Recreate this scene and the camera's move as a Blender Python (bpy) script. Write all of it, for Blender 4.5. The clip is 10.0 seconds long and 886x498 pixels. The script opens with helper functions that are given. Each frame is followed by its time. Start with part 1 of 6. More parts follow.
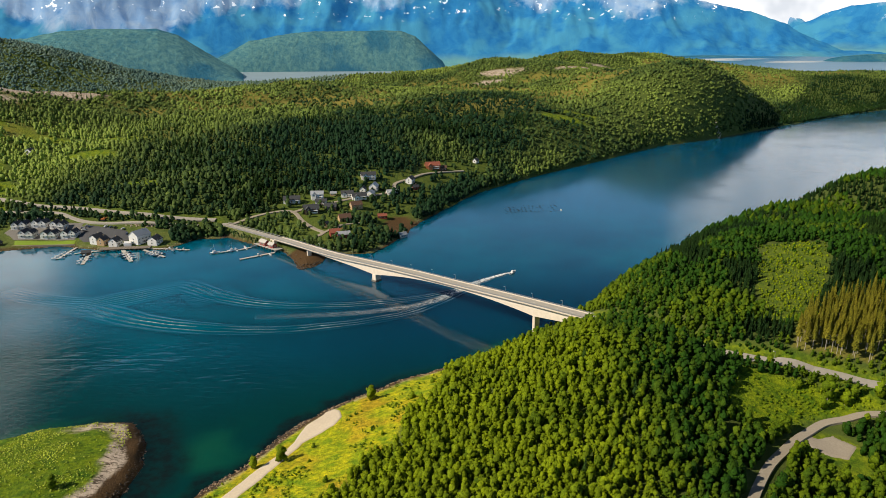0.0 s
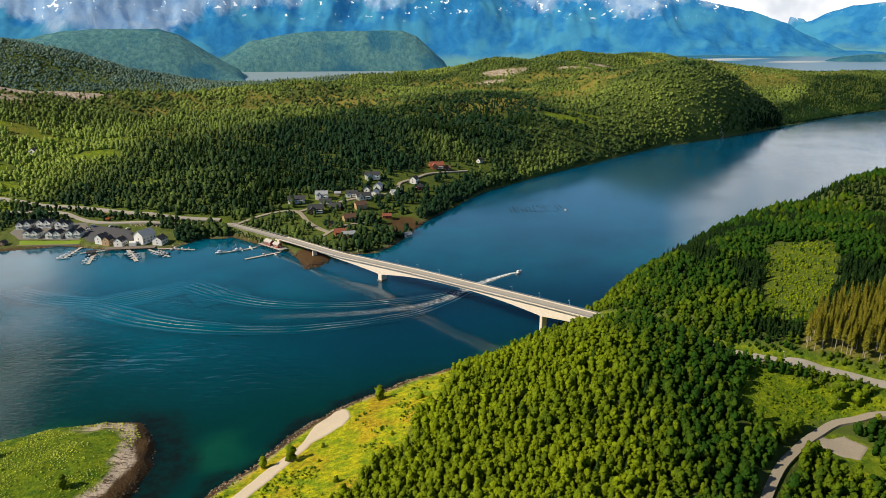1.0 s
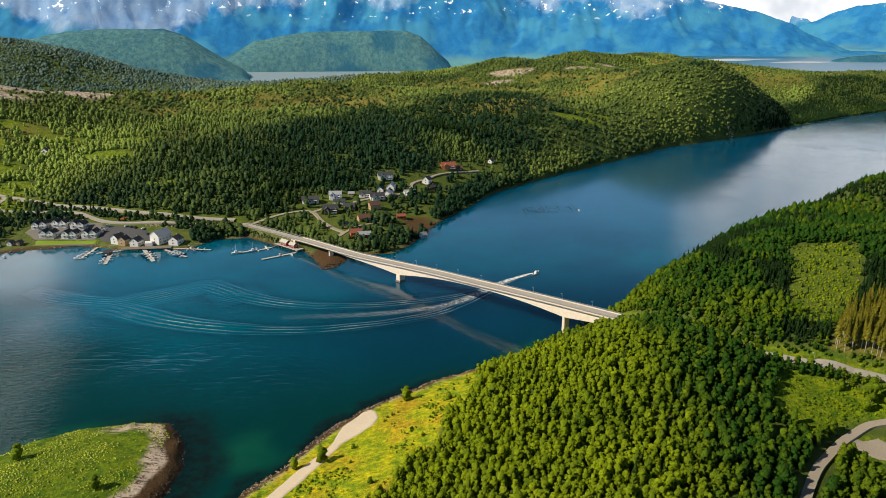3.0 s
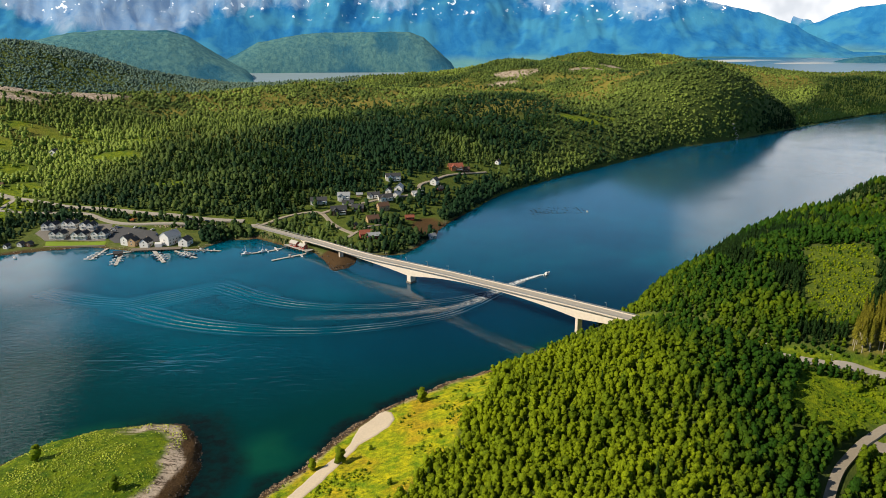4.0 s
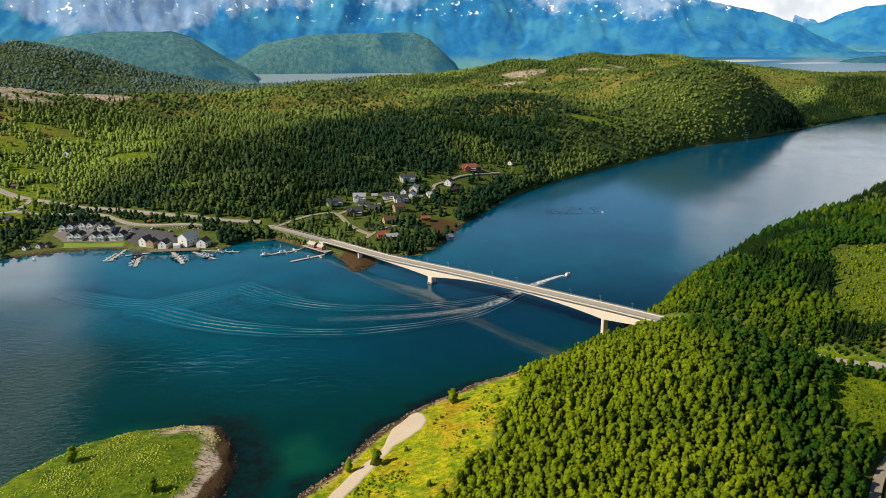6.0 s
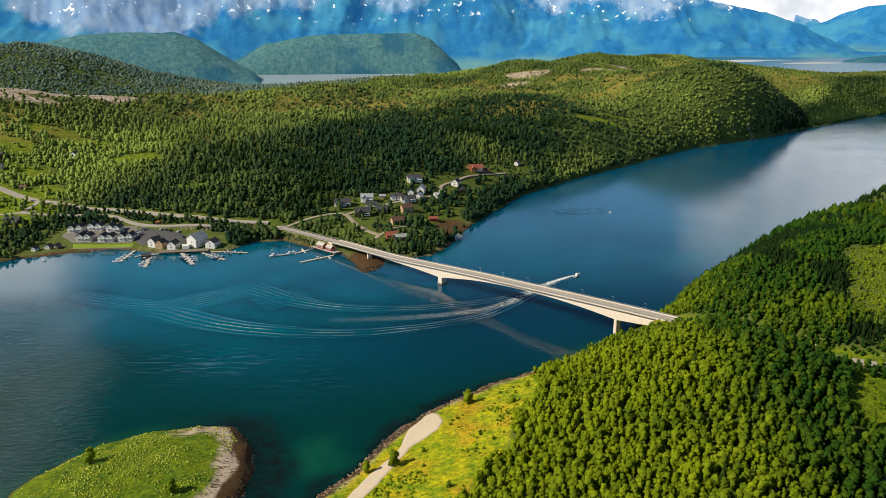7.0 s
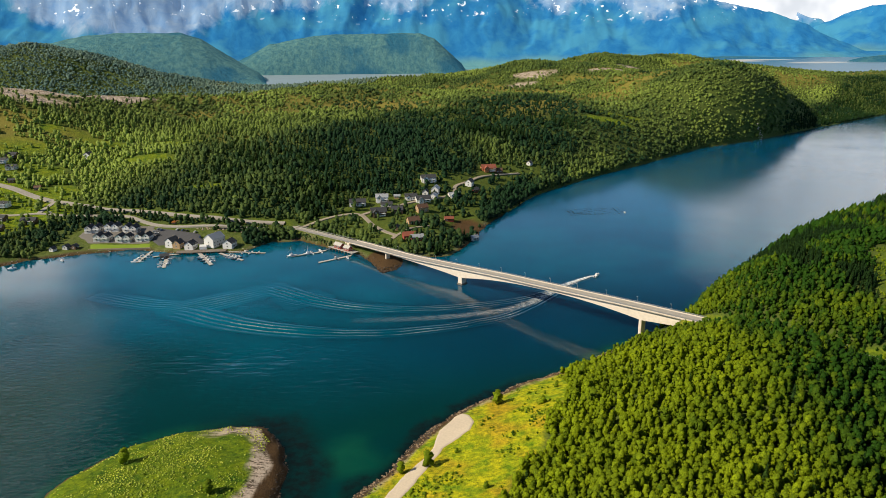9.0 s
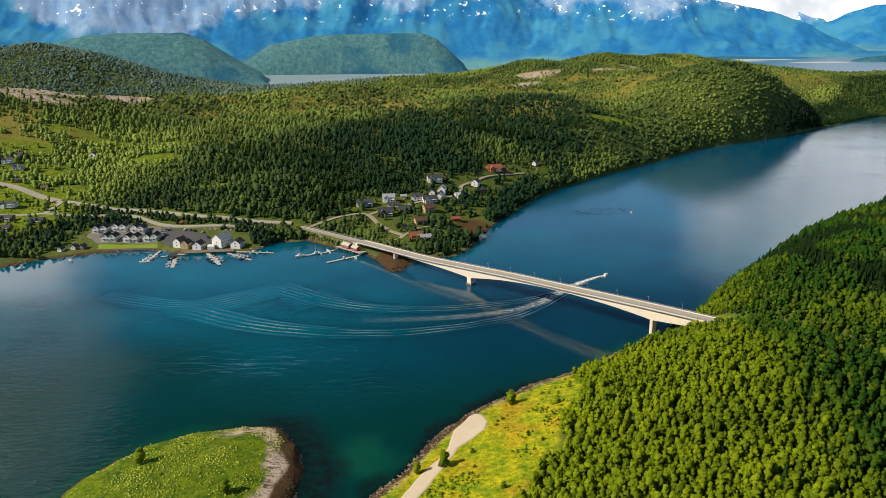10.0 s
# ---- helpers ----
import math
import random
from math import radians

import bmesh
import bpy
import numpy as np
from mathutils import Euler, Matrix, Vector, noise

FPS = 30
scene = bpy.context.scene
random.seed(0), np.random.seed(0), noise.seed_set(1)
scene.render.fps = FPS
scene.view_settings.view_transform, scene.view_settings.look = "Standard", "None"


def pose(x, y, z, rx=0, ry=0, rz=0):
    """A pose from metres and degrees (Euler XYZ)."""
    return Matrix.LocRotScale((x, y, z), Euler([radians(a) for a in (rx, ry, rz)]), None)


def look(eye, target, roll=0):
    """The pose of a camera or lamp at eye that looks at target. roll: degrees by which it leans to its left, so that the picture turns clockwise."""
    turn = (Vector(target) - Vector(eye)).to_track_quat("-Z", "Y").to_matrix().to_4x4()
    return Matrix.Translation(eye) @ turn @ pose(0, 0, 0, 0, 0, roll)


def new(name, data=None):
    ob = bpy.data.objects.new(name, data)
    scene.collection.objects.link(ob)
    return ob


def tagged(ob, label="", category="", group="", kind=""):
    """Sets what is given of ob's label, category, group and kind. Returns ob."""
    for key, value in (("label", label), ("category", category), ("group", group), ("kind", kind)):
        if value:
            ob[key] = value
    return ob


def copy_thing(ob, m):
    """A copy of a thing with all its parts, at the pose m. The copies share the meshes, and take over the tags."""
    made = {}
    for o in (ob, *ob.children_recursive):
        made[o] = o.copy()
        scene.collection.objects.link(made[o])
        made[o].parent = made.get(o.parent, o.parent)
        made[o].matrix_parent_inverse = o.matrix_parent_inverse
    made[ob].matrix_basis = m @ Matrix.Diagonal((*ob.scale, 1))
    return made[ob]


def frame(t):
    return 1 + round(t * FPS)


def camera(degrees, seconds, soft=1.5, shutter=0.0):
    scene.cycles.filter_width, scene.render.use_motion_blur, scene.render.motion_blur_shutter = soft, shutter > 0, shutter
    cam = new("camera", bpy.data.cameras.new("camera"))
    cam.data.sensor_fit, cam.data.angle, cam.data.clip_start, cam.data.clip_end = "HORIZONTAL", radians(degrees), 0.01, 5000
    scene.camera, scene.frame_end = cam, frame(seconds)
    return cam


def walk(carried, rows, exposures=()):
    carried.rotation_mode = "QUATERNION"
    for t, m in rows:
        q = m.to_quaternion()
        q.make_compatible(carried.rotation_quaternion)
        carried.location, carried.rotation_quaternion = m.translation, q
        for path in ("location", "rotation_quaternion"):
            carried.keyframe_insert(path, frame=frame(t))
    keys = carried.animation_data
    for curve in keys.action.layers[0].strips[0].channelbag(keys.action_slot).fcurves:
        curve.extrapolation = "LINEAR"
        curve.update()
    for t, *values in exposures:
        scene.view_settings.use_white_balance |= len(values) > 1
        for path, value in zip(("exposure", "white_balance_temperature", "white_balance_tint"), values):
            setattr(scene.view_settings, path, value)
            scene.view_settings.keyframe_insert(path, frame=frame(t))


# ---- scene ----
cam = camera(66.0, 10.0, 0.55)
PATH = [
    (0, (2.408, -0.729, 175.631), (2.408, 1.186, 175.054), -0.0),
    (0.5, (0.523, -0.545, 175.551), (0.522, 1.369, 174.974), -0.0),
    (1, (-1.588, -0.407, 175.421), (-1.59, 1.508, 174.844), -0.0),
    (1.5, (-4.508, -0.176, 175.48), (-4.511, 1.739, 174.903), -0.0),
    (2, (-7.533, -0.092, 175.38), (-7.538, 1.823, 174.803), -0.0),
    (2.5, (-10.744, 0.148, 175.468), (-10.75, 2.063, 174.891), -0.0),
    (4, (-21.291, 0.162, 175.678), (-21.303, 2.078, 175.104), -0.0),
    (4.5, (-24.659, 0.15, 175.64), (-24.674, 2.066, 175.068), -0.1),
    (5, (-28.421, 0.418, 175.583), (-28.437, 2.334, 175.011), -0.1),
    (5.5, (-32.124, 0.541, 175.694), (-32.141, 2.458, 175.121), -0.1),
    (7, (-42.801, 0.54, 175.838), (-42.822, 2.457, 175.267), -0.2),
    (7.5, (-46.165, 0.663, 175.887), (-46.189, 2.58, 175.316), -0.2),
    (8, (-49.731, 0.849, 175.807), (-49.755, 2.766, 175.237), -0.2),
    (8.5, (-53.18, 0.833, 175.905), (-53.205, 2.75, 175.334), -0.2),
    (9, (-56.537, 0.831, 175.934), (-56.564, 2.748, 175.363), -0.3),
    (9.5, (-59.722, 0.714, 176.054), (-59.749, 2.631, 175.483), -0.3),
    (10, (-62.955, 0.646, 176.093), (-62.984, 2.562, 175.522), -0.3),
]
walk(cam, [(t, look(eye, target, roll)) for t, eye, target, roll in PATH])

# ---- sky, sun ----
SUN_AZ, SUN_EL = -110.0, 37.0  # degrees clockwise from +y, and above the horizon
world = bpy.data.worlds.new("world")
scene.world = world
world.use_nodes = True
wt = world.node_tree
wt.nodes.clear()


def nd(tree, kind, **values):
    n = tree.nodes.new(kind)
    for k, v in values.items():
        n.inputs[k.replace("_", " ")].default_value = v
    return n


def ramp(tree, stops, src):
    r = tree.nodes.new("ShaderNodeValToRGB")
    els = r.color_ramp.elements
    while len(els) < len(stops):
        els.new(0.5)
    for e, (p, c) in zip(els, stops):
        e.position, e.color = p, (*c, 1) if len(c) == 3 else c
    tree.links.new(src, r.inputs["Fac"])
    return r.outputs["Color"]


sky = wt.nodes.new("ShaderNodeTexSky")
sky.sky_type, sky.sun_disc = "NISHITA", False
sky.sun_elevation, sky.sun_rotation = radians(SUN_EL), radians(SUN_AZ)
sky.air_density, sky.dust_density, sky.ozone_density = 1.0, 0.1, 6.0
coord = wt.nodes.new("ShaderNodeTexCoord")
way = wt.nodes.new("ShaderNodeSeparateXYZ")
wt.links.new(coord.outputs["Generated"], way.inputs["Vector"])


def calc(tree, op, a, b, clamp=False):
    n = tree.nodes.new("ShaderNodeMath")
    n.operation, n.use_clamp = op, clamp
    for k, v in enumerate((a, b)):
        if isinstance(v, (int, float)):
            n.inputs[k].default_value = v
        else:
            tree.links.new(v, n.inputs[k])
    return n.outputs[0]


up = calc(wt, "ADD", calc(wt, "MAXIMUM", way.outputs["Z"], 0.0), 0.12)
layer = wt.nodes.new("ShaderNodeCombineXYZ")
wt.links.new(calc(wt, "DIVIDE", way.outputs["X"], up), layer.inputs["X"])
wt.links.new(calc(wt, "DIVIDE", way.outputs["Y"], up), layer.inputs["Y"])
layer.inputs["Z"].default_value = 630.51
puffs = nd(wt, "ShaderNodeTexNoise", Scale=0.6, Detail=3.0, Roughness=0.55)
wt.links.new(layer.outputs["Vector"], puffs.inputs["Vector"])
# cloud lies low over the mountains, thicker to both sides of the open middle
bearing_of = calc(wt, "ARCTAN2", way.outputs["X"], way.outputs["Y"])
east_bank = calc(wt, "MULTIPLY", calc(wt, "SUBTRACT", bearing_of, 0.23, True), 2.2)
west_bank = calc(wt, "MULTIPLY", calc(wt, "SUBTRACT", calc(wt, "MULTIPLY", bearing_of, -1.0), calc(wt, "ADD", calc(wt, "MULTIPLY", way.outputs["Z"], 0.7), 0.22), True), 1.9)
east_bank = calc(wt, "MULTIPLY", east_bank, calc(wt, "MULTIPLY", calc(wt, "SUBTRACT", 0.52, way.outputs["Z"], True), 3.0, True))
west_bank = calc(wt, "MULTIPLY", west_bank, calc(wt, "MULTIPLY", calc(wt, "SUBTRACT", 0.80, way.outputs["Z"], True), 4.0, True))
bank = calc(wt, "MINIMUM", calc(wt, "MAXIMUM", east_bank, west_bank), 0.40)
bank = calc(wt, "MULTIPLY", bank, calc(wt, "SUBTRACT", 1.9, calc(wt, "ABSOLUTE", bearing_of, 0.0), True))
haze = calc(wt, "MULTIPLY", calc(wt, "SUBTRACT", 0.08, way.outputs["Z"], True), 4.0)
cover = ramp(wt, [(0.55, (0, 0, 0)), (0.74, (1, 1, 1))], calc(wt, "ADD", calc(wt, "ADD", calc(wt, "MULTIPLY", puffs.outputs["Fac"], 0.7), bank), haze))
cloudmix = wt.nodes.new("ShaderNodeMix")
cloudmix.data_type = "RGBA"
wt.links.new(cover, cloudmix.inputs["Factor"])
hazemix = wt.nodes.new("ShaderNodeMix")
hazemix.data_type = "RGBA"
wt.links.new(calc(wt, "MINIMUM", calc(wt, "MULTIPLY", calc(wt, "SUBTRACT", 0.36, way.outputs["Z"], True), 4.8), 0.85), hazemix.inputs["Factor"])
wt.links.new(sky.outputs["Color"], hazemix.inputs["A"])
hazemix.inputs["B"].default_value = (8.0, 15.5, 25.0, 1)
wt.links.new(hazemix.outputs["Result"], cloudmix.inputs["A"])
billow = nd(wt, "ShaderNodeTexNoise", Scale=9.0, Detail=4.0, Roughness=0.55)
wt.links.new(coord.outputs["Generated"], billow.inputs["Vector"])
wt.links.new(ramp(wt, [(0.38, (19.0, 20.0, 21.5)), (0.60, (34.0, 33.6, 33.4))], billow.outputs["Fac"]), cloudmix.inputs["B"])
bg = nd(wt, "ShaderNodeBackground", Strength=0.041)
wt.links.new(cloudmix.outputs["Result"], bg.inputs["Color"])
wo = wt.nodes.new("ShaderNodeOutputWorld")
wt.links.new(bg.outputs["Background"], wo.inputs["Surface"])

sun = new("sun", bpy.data.lights.new("sun", "SUN"))
sun.data.energy, sun.data.angle, sun.data.color = 5.1, radians(0.6), (1.0, 0.89, 0.70)
_a, _e = radians(SUN_AZ), radians(SUN_EL)
SUN_FROM = Vector((math.sin(_a) * math.cos(_e), math.cos(_a) * math.cos(_e), math.sin(_e)))
sun.matrix_world = look(SUN_FROM * 600, (0, 0, 0))
scene.view_settings.exposure = 0.0


# ---- materials ----
def material(name):
    m = bpy.data.materials.new(name)
    m.use_nodes = True
    t = m.node_tree
    return m, t, t.nodes["Principled BSDF"]


def noise_node(t, scale, detail=4.0, rough=0.55, coords="Object"):
    c = t.nodes.new("ShaderNodeTexCoord")
    n = nd(t, "ShaderNodeTexNoise", Scale=scale, Detail=detail, Roughness=rough)
    t.links.new(c.outputs[coords], n.inputs["Vector"])
    return n.outputs["Fac"]


def mix(t, fac, a, b, blend="MIX"):
    n = t.nodes.new("ShaderNodeMix")
    n.data_type, n.blend_type = "RGBA", blend
    for key, v in (("Factor", fac), ("A", a), ("B", b)):
        if isinstance(v, (int, float)):
            n.inputs[key].default_value = v
        elif isinstance(v, tuple):
            n.inputs[key].default_value = (*v, 1)
        else:
            t.links.new(v, n.inputs[key])
    return n.outputs["Result"]


def bump(t, bsdf, height, strength, distance):
    b = nd(t, "ShaderNodeBump", Strength=strength, Distance=distance)
    t.links.new(height, b.inputs["Height"])
    t.links.new(b.outputs["Normal"], bsdf.inputs["Normal"])


def attr(t, name):
    a = t.nodes.new("ShaderNodeAttribute")
    a.attribute_name = name
    return a.outputs["Fac"]


def plain(name, a, b, scale, rough=0.8, metal=0.0, depth=0.0):
    """A weathered surface of two close colours, with stains of two sizes."""
    m, t, p = material(name)
    big, fine = noise_node(t, scale, 3.0), noise_node(t, scale * 9, 4.0)
    c = mix(t, big, a, b)
    c = mix(t, 0.6, c, mix(t, fine, tuple(v * 0.75 for v in a), tuple(min(1, v * 1.15) for v in b)))
    t.links.new(c, p.inputs["Base Color"])
    p.inputs["Roughness"].default_value, p.inputs["Metallic"].default_value = rough, metal
    if depth:
        bump(t, p, fine, 0.6, depth)
    return m


def foliage(name, dark, light, vary=0.12, leaves=1.7, relief=0.35):
    """Leaves: each tree has its tone, each clump its own shade; light passes through a little."""
    m, t, p = material(name)
    geo = t.nodes.new("ShaderNodeNewGeometry")
    info = t.nodes.new("ShaderNodeObjectInfo")
    own = attr(t, "tone")
    single = calc(t, "MULTIPLY", calc(t, "LESS_THAN", own, 0.01), calc(t, "ADD", calc(t, "MULTIPLY", info.outputs["Random"], 0.4), 0.38))
    c = mix(t, calc(t, "ADD", own, single), dark, light)
    shade = mix(t, geo.outputs["Random Per Island"], tuple(v * (1 - vary) for v in (1, 1, 1)), (1.22, 1.22, 1.18))
    c = mix(t, 1.0, c, shade, "MULTIPLY")
    leaf = noise_node(t, leaves, 4.0, 0.7)
    c = mix(t, 1.0, c, mix(t, ramp(t, [(0.36, (0, 0, 0)), (0.64, (1, 1, 1))], leaf), (0.58, 0.62, 0.66), (1.36, 1.34, 1.28)), "MULTIPLY")
    bump(t, p, leaf, 0.9, relief)
    t.links.new(c, p.inputs["Base Color"])
    p.inputs["Roughness"].default_value = 0.62
    p.inputs["Specular IOR Level"].default_value = 0.1
    tr = t.nodes.new("ShaderNodeBsdfTranslucent")
    t.links.new(mix(t, 1.0, c, (1.3, 1.25, 0.5), "MULTIPLY"), tr.inputs["Color"])
    ms = nd(t, "ShaderNodeMixShader", Fac=0.26)
    t.links.new(p.outputs["BSDF"], ms.inputs[1])
    t.links.new(tr.outputs["BSDF"], ms.inputs[2])
    t.links.new(ms.outputs["Shader"], t.nodes["Material Output"].inputs["Surface"])
    return m


BIRCH = foliage("birch_leaves", (0.022, 0.074, 0.006), (0.240, 0.305, 0.006))
SPRUCE = foliage("spruce_needles", (0.017, 0.046, 0.011), (0.050, 0.098, 0.012))
LARCH = foliage("dry_spruce_needles", (0.13, 0.145, 0.015), (0.25, 0.215, 0.022))
# some blue of the air's haze is mixed into these leaves
MIXED = foliage("mixed_wood_leaves", (0.013, 0.046, 0.020), (0.295, 0.380, 0.075), 0.10, 0.7, 0.5)
# leaves of the far hill, pale and blue with painted haze
HAZY = foliage("haze_tinted_leaves", (0.105, 0.185, 0.165), (0.25, 0.33, 0.24), 0.10, 0.7, 0.5)
WEED = foliage("pale_weed_leaves", (0.07, 0.19, 0.006), (0.62, 0.66, 0.12))
BARK = plain("birch_bark", (0.40, 0.37, 0.32), (0.16, 0.14, 0.12), 0.9, 0.9)
SPRUCE_BARK = plain("spruce_bark", (0.30, 0.25, 0.19), (0.42, 0.37, 0.28), 0.6, 0.9)
CONCRETE = plain("bridge_concrete", (0.70, 0.60, 0.48), (0.80, 0.70, 0.58), 0.05, 0.85, 0, 0.02)
PIER_WET = plain("wet_pier_concrete", (0.12, 0.105, 0.085), (0.22, 0.19, 0.155), 0.3, 0.6, 0, 0.04)
ASPHALT = plain("worn_asphalt", (0.36, 0.325, 0.28), (0.45, 0.41, 0.355), 0.08, 0.9, 0, 0.01)
DARK_ASPHALT = plain("dark_asphalt", (0.065, 0.065, 0.072), (0.10, 0.10, 0.105), 0.06, 0.9, 0, 0.01)
YARD = plain("grey_gravel_yard", (0.15, 0.14, 0.125), (0.23, 0.21, 0.185), 0.1, 0.95, 0, 0.04)
GRAVEL = plain("pale_gravel", (0.56, 0.46, 0.33), (0.72, 0.60, 0.45), 0.12, 0.95, 0, 0.05)
TRACK = plain("gravel_track", (0.28, 0.235, 0.18), (0.40, 0.345, 0.27), 0.15, 0.95, 0, 0.05)
WHITE_LINE = plain("road_paint", (0.75, 0.74, 0.70), (0.6, 0.59, 0.56), 0.7, 0.7)
STEEL = plain("galvanised_steel", (0.42, 0.43, 0.44), (0.55, 0.56, 0.57), 0.8, 0.45, 0.8)
LAMP_GLASS = plain("pale_lamp_glass", (0.85, 0.85, 0.83), (0.8, 0.8, 0.79), 1.0, 0.25)
WARM_ROCK = plain("tan_shore_rock", (0.17, 0.105, 0.055), (0.44, 0.33, 0.21), 0.5, 0.9, 0, 0.1)
ROCK = plain("shore_rock", (0.22, 0.165, 0.11), (0.42, 0.34, 0.25), 0.25, 0.9, 0, 0.1)
WRACK = plain("wrack_covered_rock", (0.035, 0.024, 0.014), (0.09, 0.06, 0.034), 0.35, 0.7, 0, 0.1)
WHITE_WALL = plain("white_boards", (0.78, 0.77, 0.74), (0.70, 0.69, 0.66), 0.5, 0.6)
GREY_WALL = plain("light_grey_boards", (0.50, 0.50, 0.49), (0.60, 0.60, 0.58), 0.5, 0.6)
RED_WALL = plain("red_boards", (0.36, 0.055, 0.035), (0.27, 0.045, 0.03), 0.5, 0.7)
BROWN_WALL = plain("brown_boards", (0.10, 0.06, 0.035), (0.15, 0.09, 0.05), 0.5, 0.7)
TAN_WALL = plain("ochre_boards", (0.45, 0.29, 0.14), (0.52, 0.35, 0.19), 0.5, 0.7)
ORANGE_WALL = plain("rust_orange_boards", (0.50, 0.20, 0.08), (0.42, 0.16, 0.06), 0.5, 0.7)
SLATE = plain("dark_slate_roof", (0.035, 0.037, 0.042), (0.065, 0.067, 0.072), 0.6, 0.7)
GREY_ROOF = plain("grey_metal_roof", (0.42, 0.44, 0.46), (0.52, 0.54, 0.56), 0.4, 0.45, 0.3)
RED_ROOF = plain("red_tile_roof", (0.34, 0.10, 0.055), (0.26, 0.075, 0.045), 0.6, 0.8)
BROWN_ROOF = plain("brown_tile_roof", (0.17, 0.09, 0.055), (0.12, 0.065, 0.04), 0.6, 0.8)
PLANK = plain("grey_planks", (0.44, 0.41, 0.36), (0.56, 0.53, 0.48), 0.7, 0.85)
TIMBER = plain("dark_timber", (0.10, 0.075, 0.05), (0.16, 0.12, 0.085), 0.7, 0.9)
BOAT_WHITE = plain("white_gelcoat", (0.82, 0.82, 0.80), (0.74, 0.74, 0.73), 1.2, 0.3)
BOAT_DARK = plain("dark_boat_trim", (0.03, 0.045, 0.07), (0.05, 0.06, 0.08), 1.2, 0.35)
ORANGE_PAINT = plain("orange_machine_paint", (0.50, 0.17, 0.03), (0.42, 0.14, 0.03), 0.8, 0.5)
RUBBER = plain("black_rubber", (0.02, 0.02, 0.02), (0.035, 0.035, 0.035), 1.5, 0.8)
CANVAS = plain("white_canvas", (0.80, 0.79, 0.77), (0.74, 0.73, 0.71), 0.6, 0.8)
CAR_PAINTS = [plain("car_paint_" + n, c, tuple(v * 0.9 for v in c), 1.0, 0.3) for n, c in
              (("white", (0.75, 0.75, 0.75)), ("silver", (0.40, 0.41, 0.43)), ("black", (0.03, 0.03, 0.035)), ("blue", (0.05, 0.09, 0.2)))]

GLASS, _t, _p = material("window_glass")
_p.inputs["Base Color"].default_value, _p.inputs["Roughness"].default_value = (0.02, 0.025, 0.03, 1), 0.08


def ground_material():
    m, t, p = material("ground")
    big, mid, fine = noise_node(t, 0.045, 4.0), noise_node(t, 0.16, 5.0, 0.65), noise_node(t, 0.9, 5.0, 0.7)
    floor = mix(t, mid, (0.045, 0.080, 0.014), (0.125, 0.155, 0.028))
    green = mix(t, ramp(t, [(0.36, (0, 0, 0)), (0.62, (1, 1, 1))], mid), (0.18, 0.29, 0.006), (0.54, 0.50, 0.008))
    dry = mix(t, mid, (0.46, 0.27, 0.012), (0.56, 0.41, 0.02))
    green = mix(t, ramp(t, [(0.48, (0, 0, 0)), (0.63, (0.85, 0.85, 0.85))], calc(t, "SUBTRACT", big, calc(t, "MULTIPLY", attr(t, "lush"), 0.12))), green, dry)
    green = mix(t, calc(t, "MULTIPLY", attr(t, "lush"), 0.8), green, mix(t, ramp(t, [(0.35, (0, 0, 0)), (0.65, (1, 1, 1))], mid), (0.030, 0.095, 0.003), (0.125, 0.215, 0.005)))
    tuft = mix(t, ramp(t, [(0.34, (0, 0, 0)), (0.62, (1, 1, 1))], noise_node(t, 0.5, 5.0, 0.7)), (0.40, 0.50, 0.4), (1.26, 1.22, 1.15))
    green = mix(t, 1.0, green, tuft, "MULTIPLY")
    heath = mix(t, mid, (0.17, 0.155, 0.025), (0.30, 0.25, 0.05))
    co = t.nodes.new("ShaderNodeTexCoord")
    mp = nd(t, "ShaderNodeMapping", Scale=(0.12, 0.65, 1.0), Rotation=(0, 0, 0.35))
    t.links.new(co.outputs["Object"], mp.inputs["Vector"])
    crack = nd(t, "ShaderNodeTexNoise", Scale=1.0, Detail=5.0, Roughness=0.65, Distortion=0.8)
    t.links.new(mp.outputs["Vector"], crack.inputs["Vector"])
    stone = mix(t, mid, mix(t, fine, (0.34, 0.25, 0.18), (0.62, 0.50, 0.39)), mix(t, fine, (0.52, 0.42, 0.33), (0.84, 0.71, 0.58)))
    stone = mix(t, ramp(t, [(0.42, (1, 1, 1)), (0.50, (0, 0, 0))], crack.outputs["Fac"]), stone, (0.10, 0.07, 0.045))
    stone = mix(t, ramp(t, [(0.36, (1, 1, 1)), (0.46, (0, 0, 0))], mid), stone, (0.16, 0.13, 0.05))
    wrack = mix(t, fine, (0.018, 0.011, 0.006), (0.160, 0.090, 0.034))
    c = mix(t, attr(t, "grass"), floor, green)
    c = mix(t, attr(t, "heath"), c, heath)
    c = mix(t, attr(t, "stone"), c, stone)
    c = mix(t, attr(t, "tide"), c, wrack)
    t.links.new(c, p.inputs["Base Color"])
    p.inputs["Roughness"].default_value = 0.95
    p.inputs["Specular IOR Level"].default_value = 0.2
    bump(t, p, fine, 1.0, 0.8)
    return m


def stretched(t, across, along, turn, detail, rough, twist):
    """Noise drawn out along one direction, for ripples."""
    co = t.nodes.new("ShaderNodeTexCoord")
    mp = nd(t, "ShaderNodeMapping", Scale=(across, along, 1.0), Rotation=(0, 0, turn))
    t.links.new(co.outputs["Object"], mp.inputs["Vector"])
    n = nd(t, "ShaderNodeTexNoise", Scale=1.0, Detail=detail, Roughness=rough, Distortion=twist)
    t.links.new(mp.outputs["Vector"], n.inputs["Vector"])
    return n.outputs["Fac"]


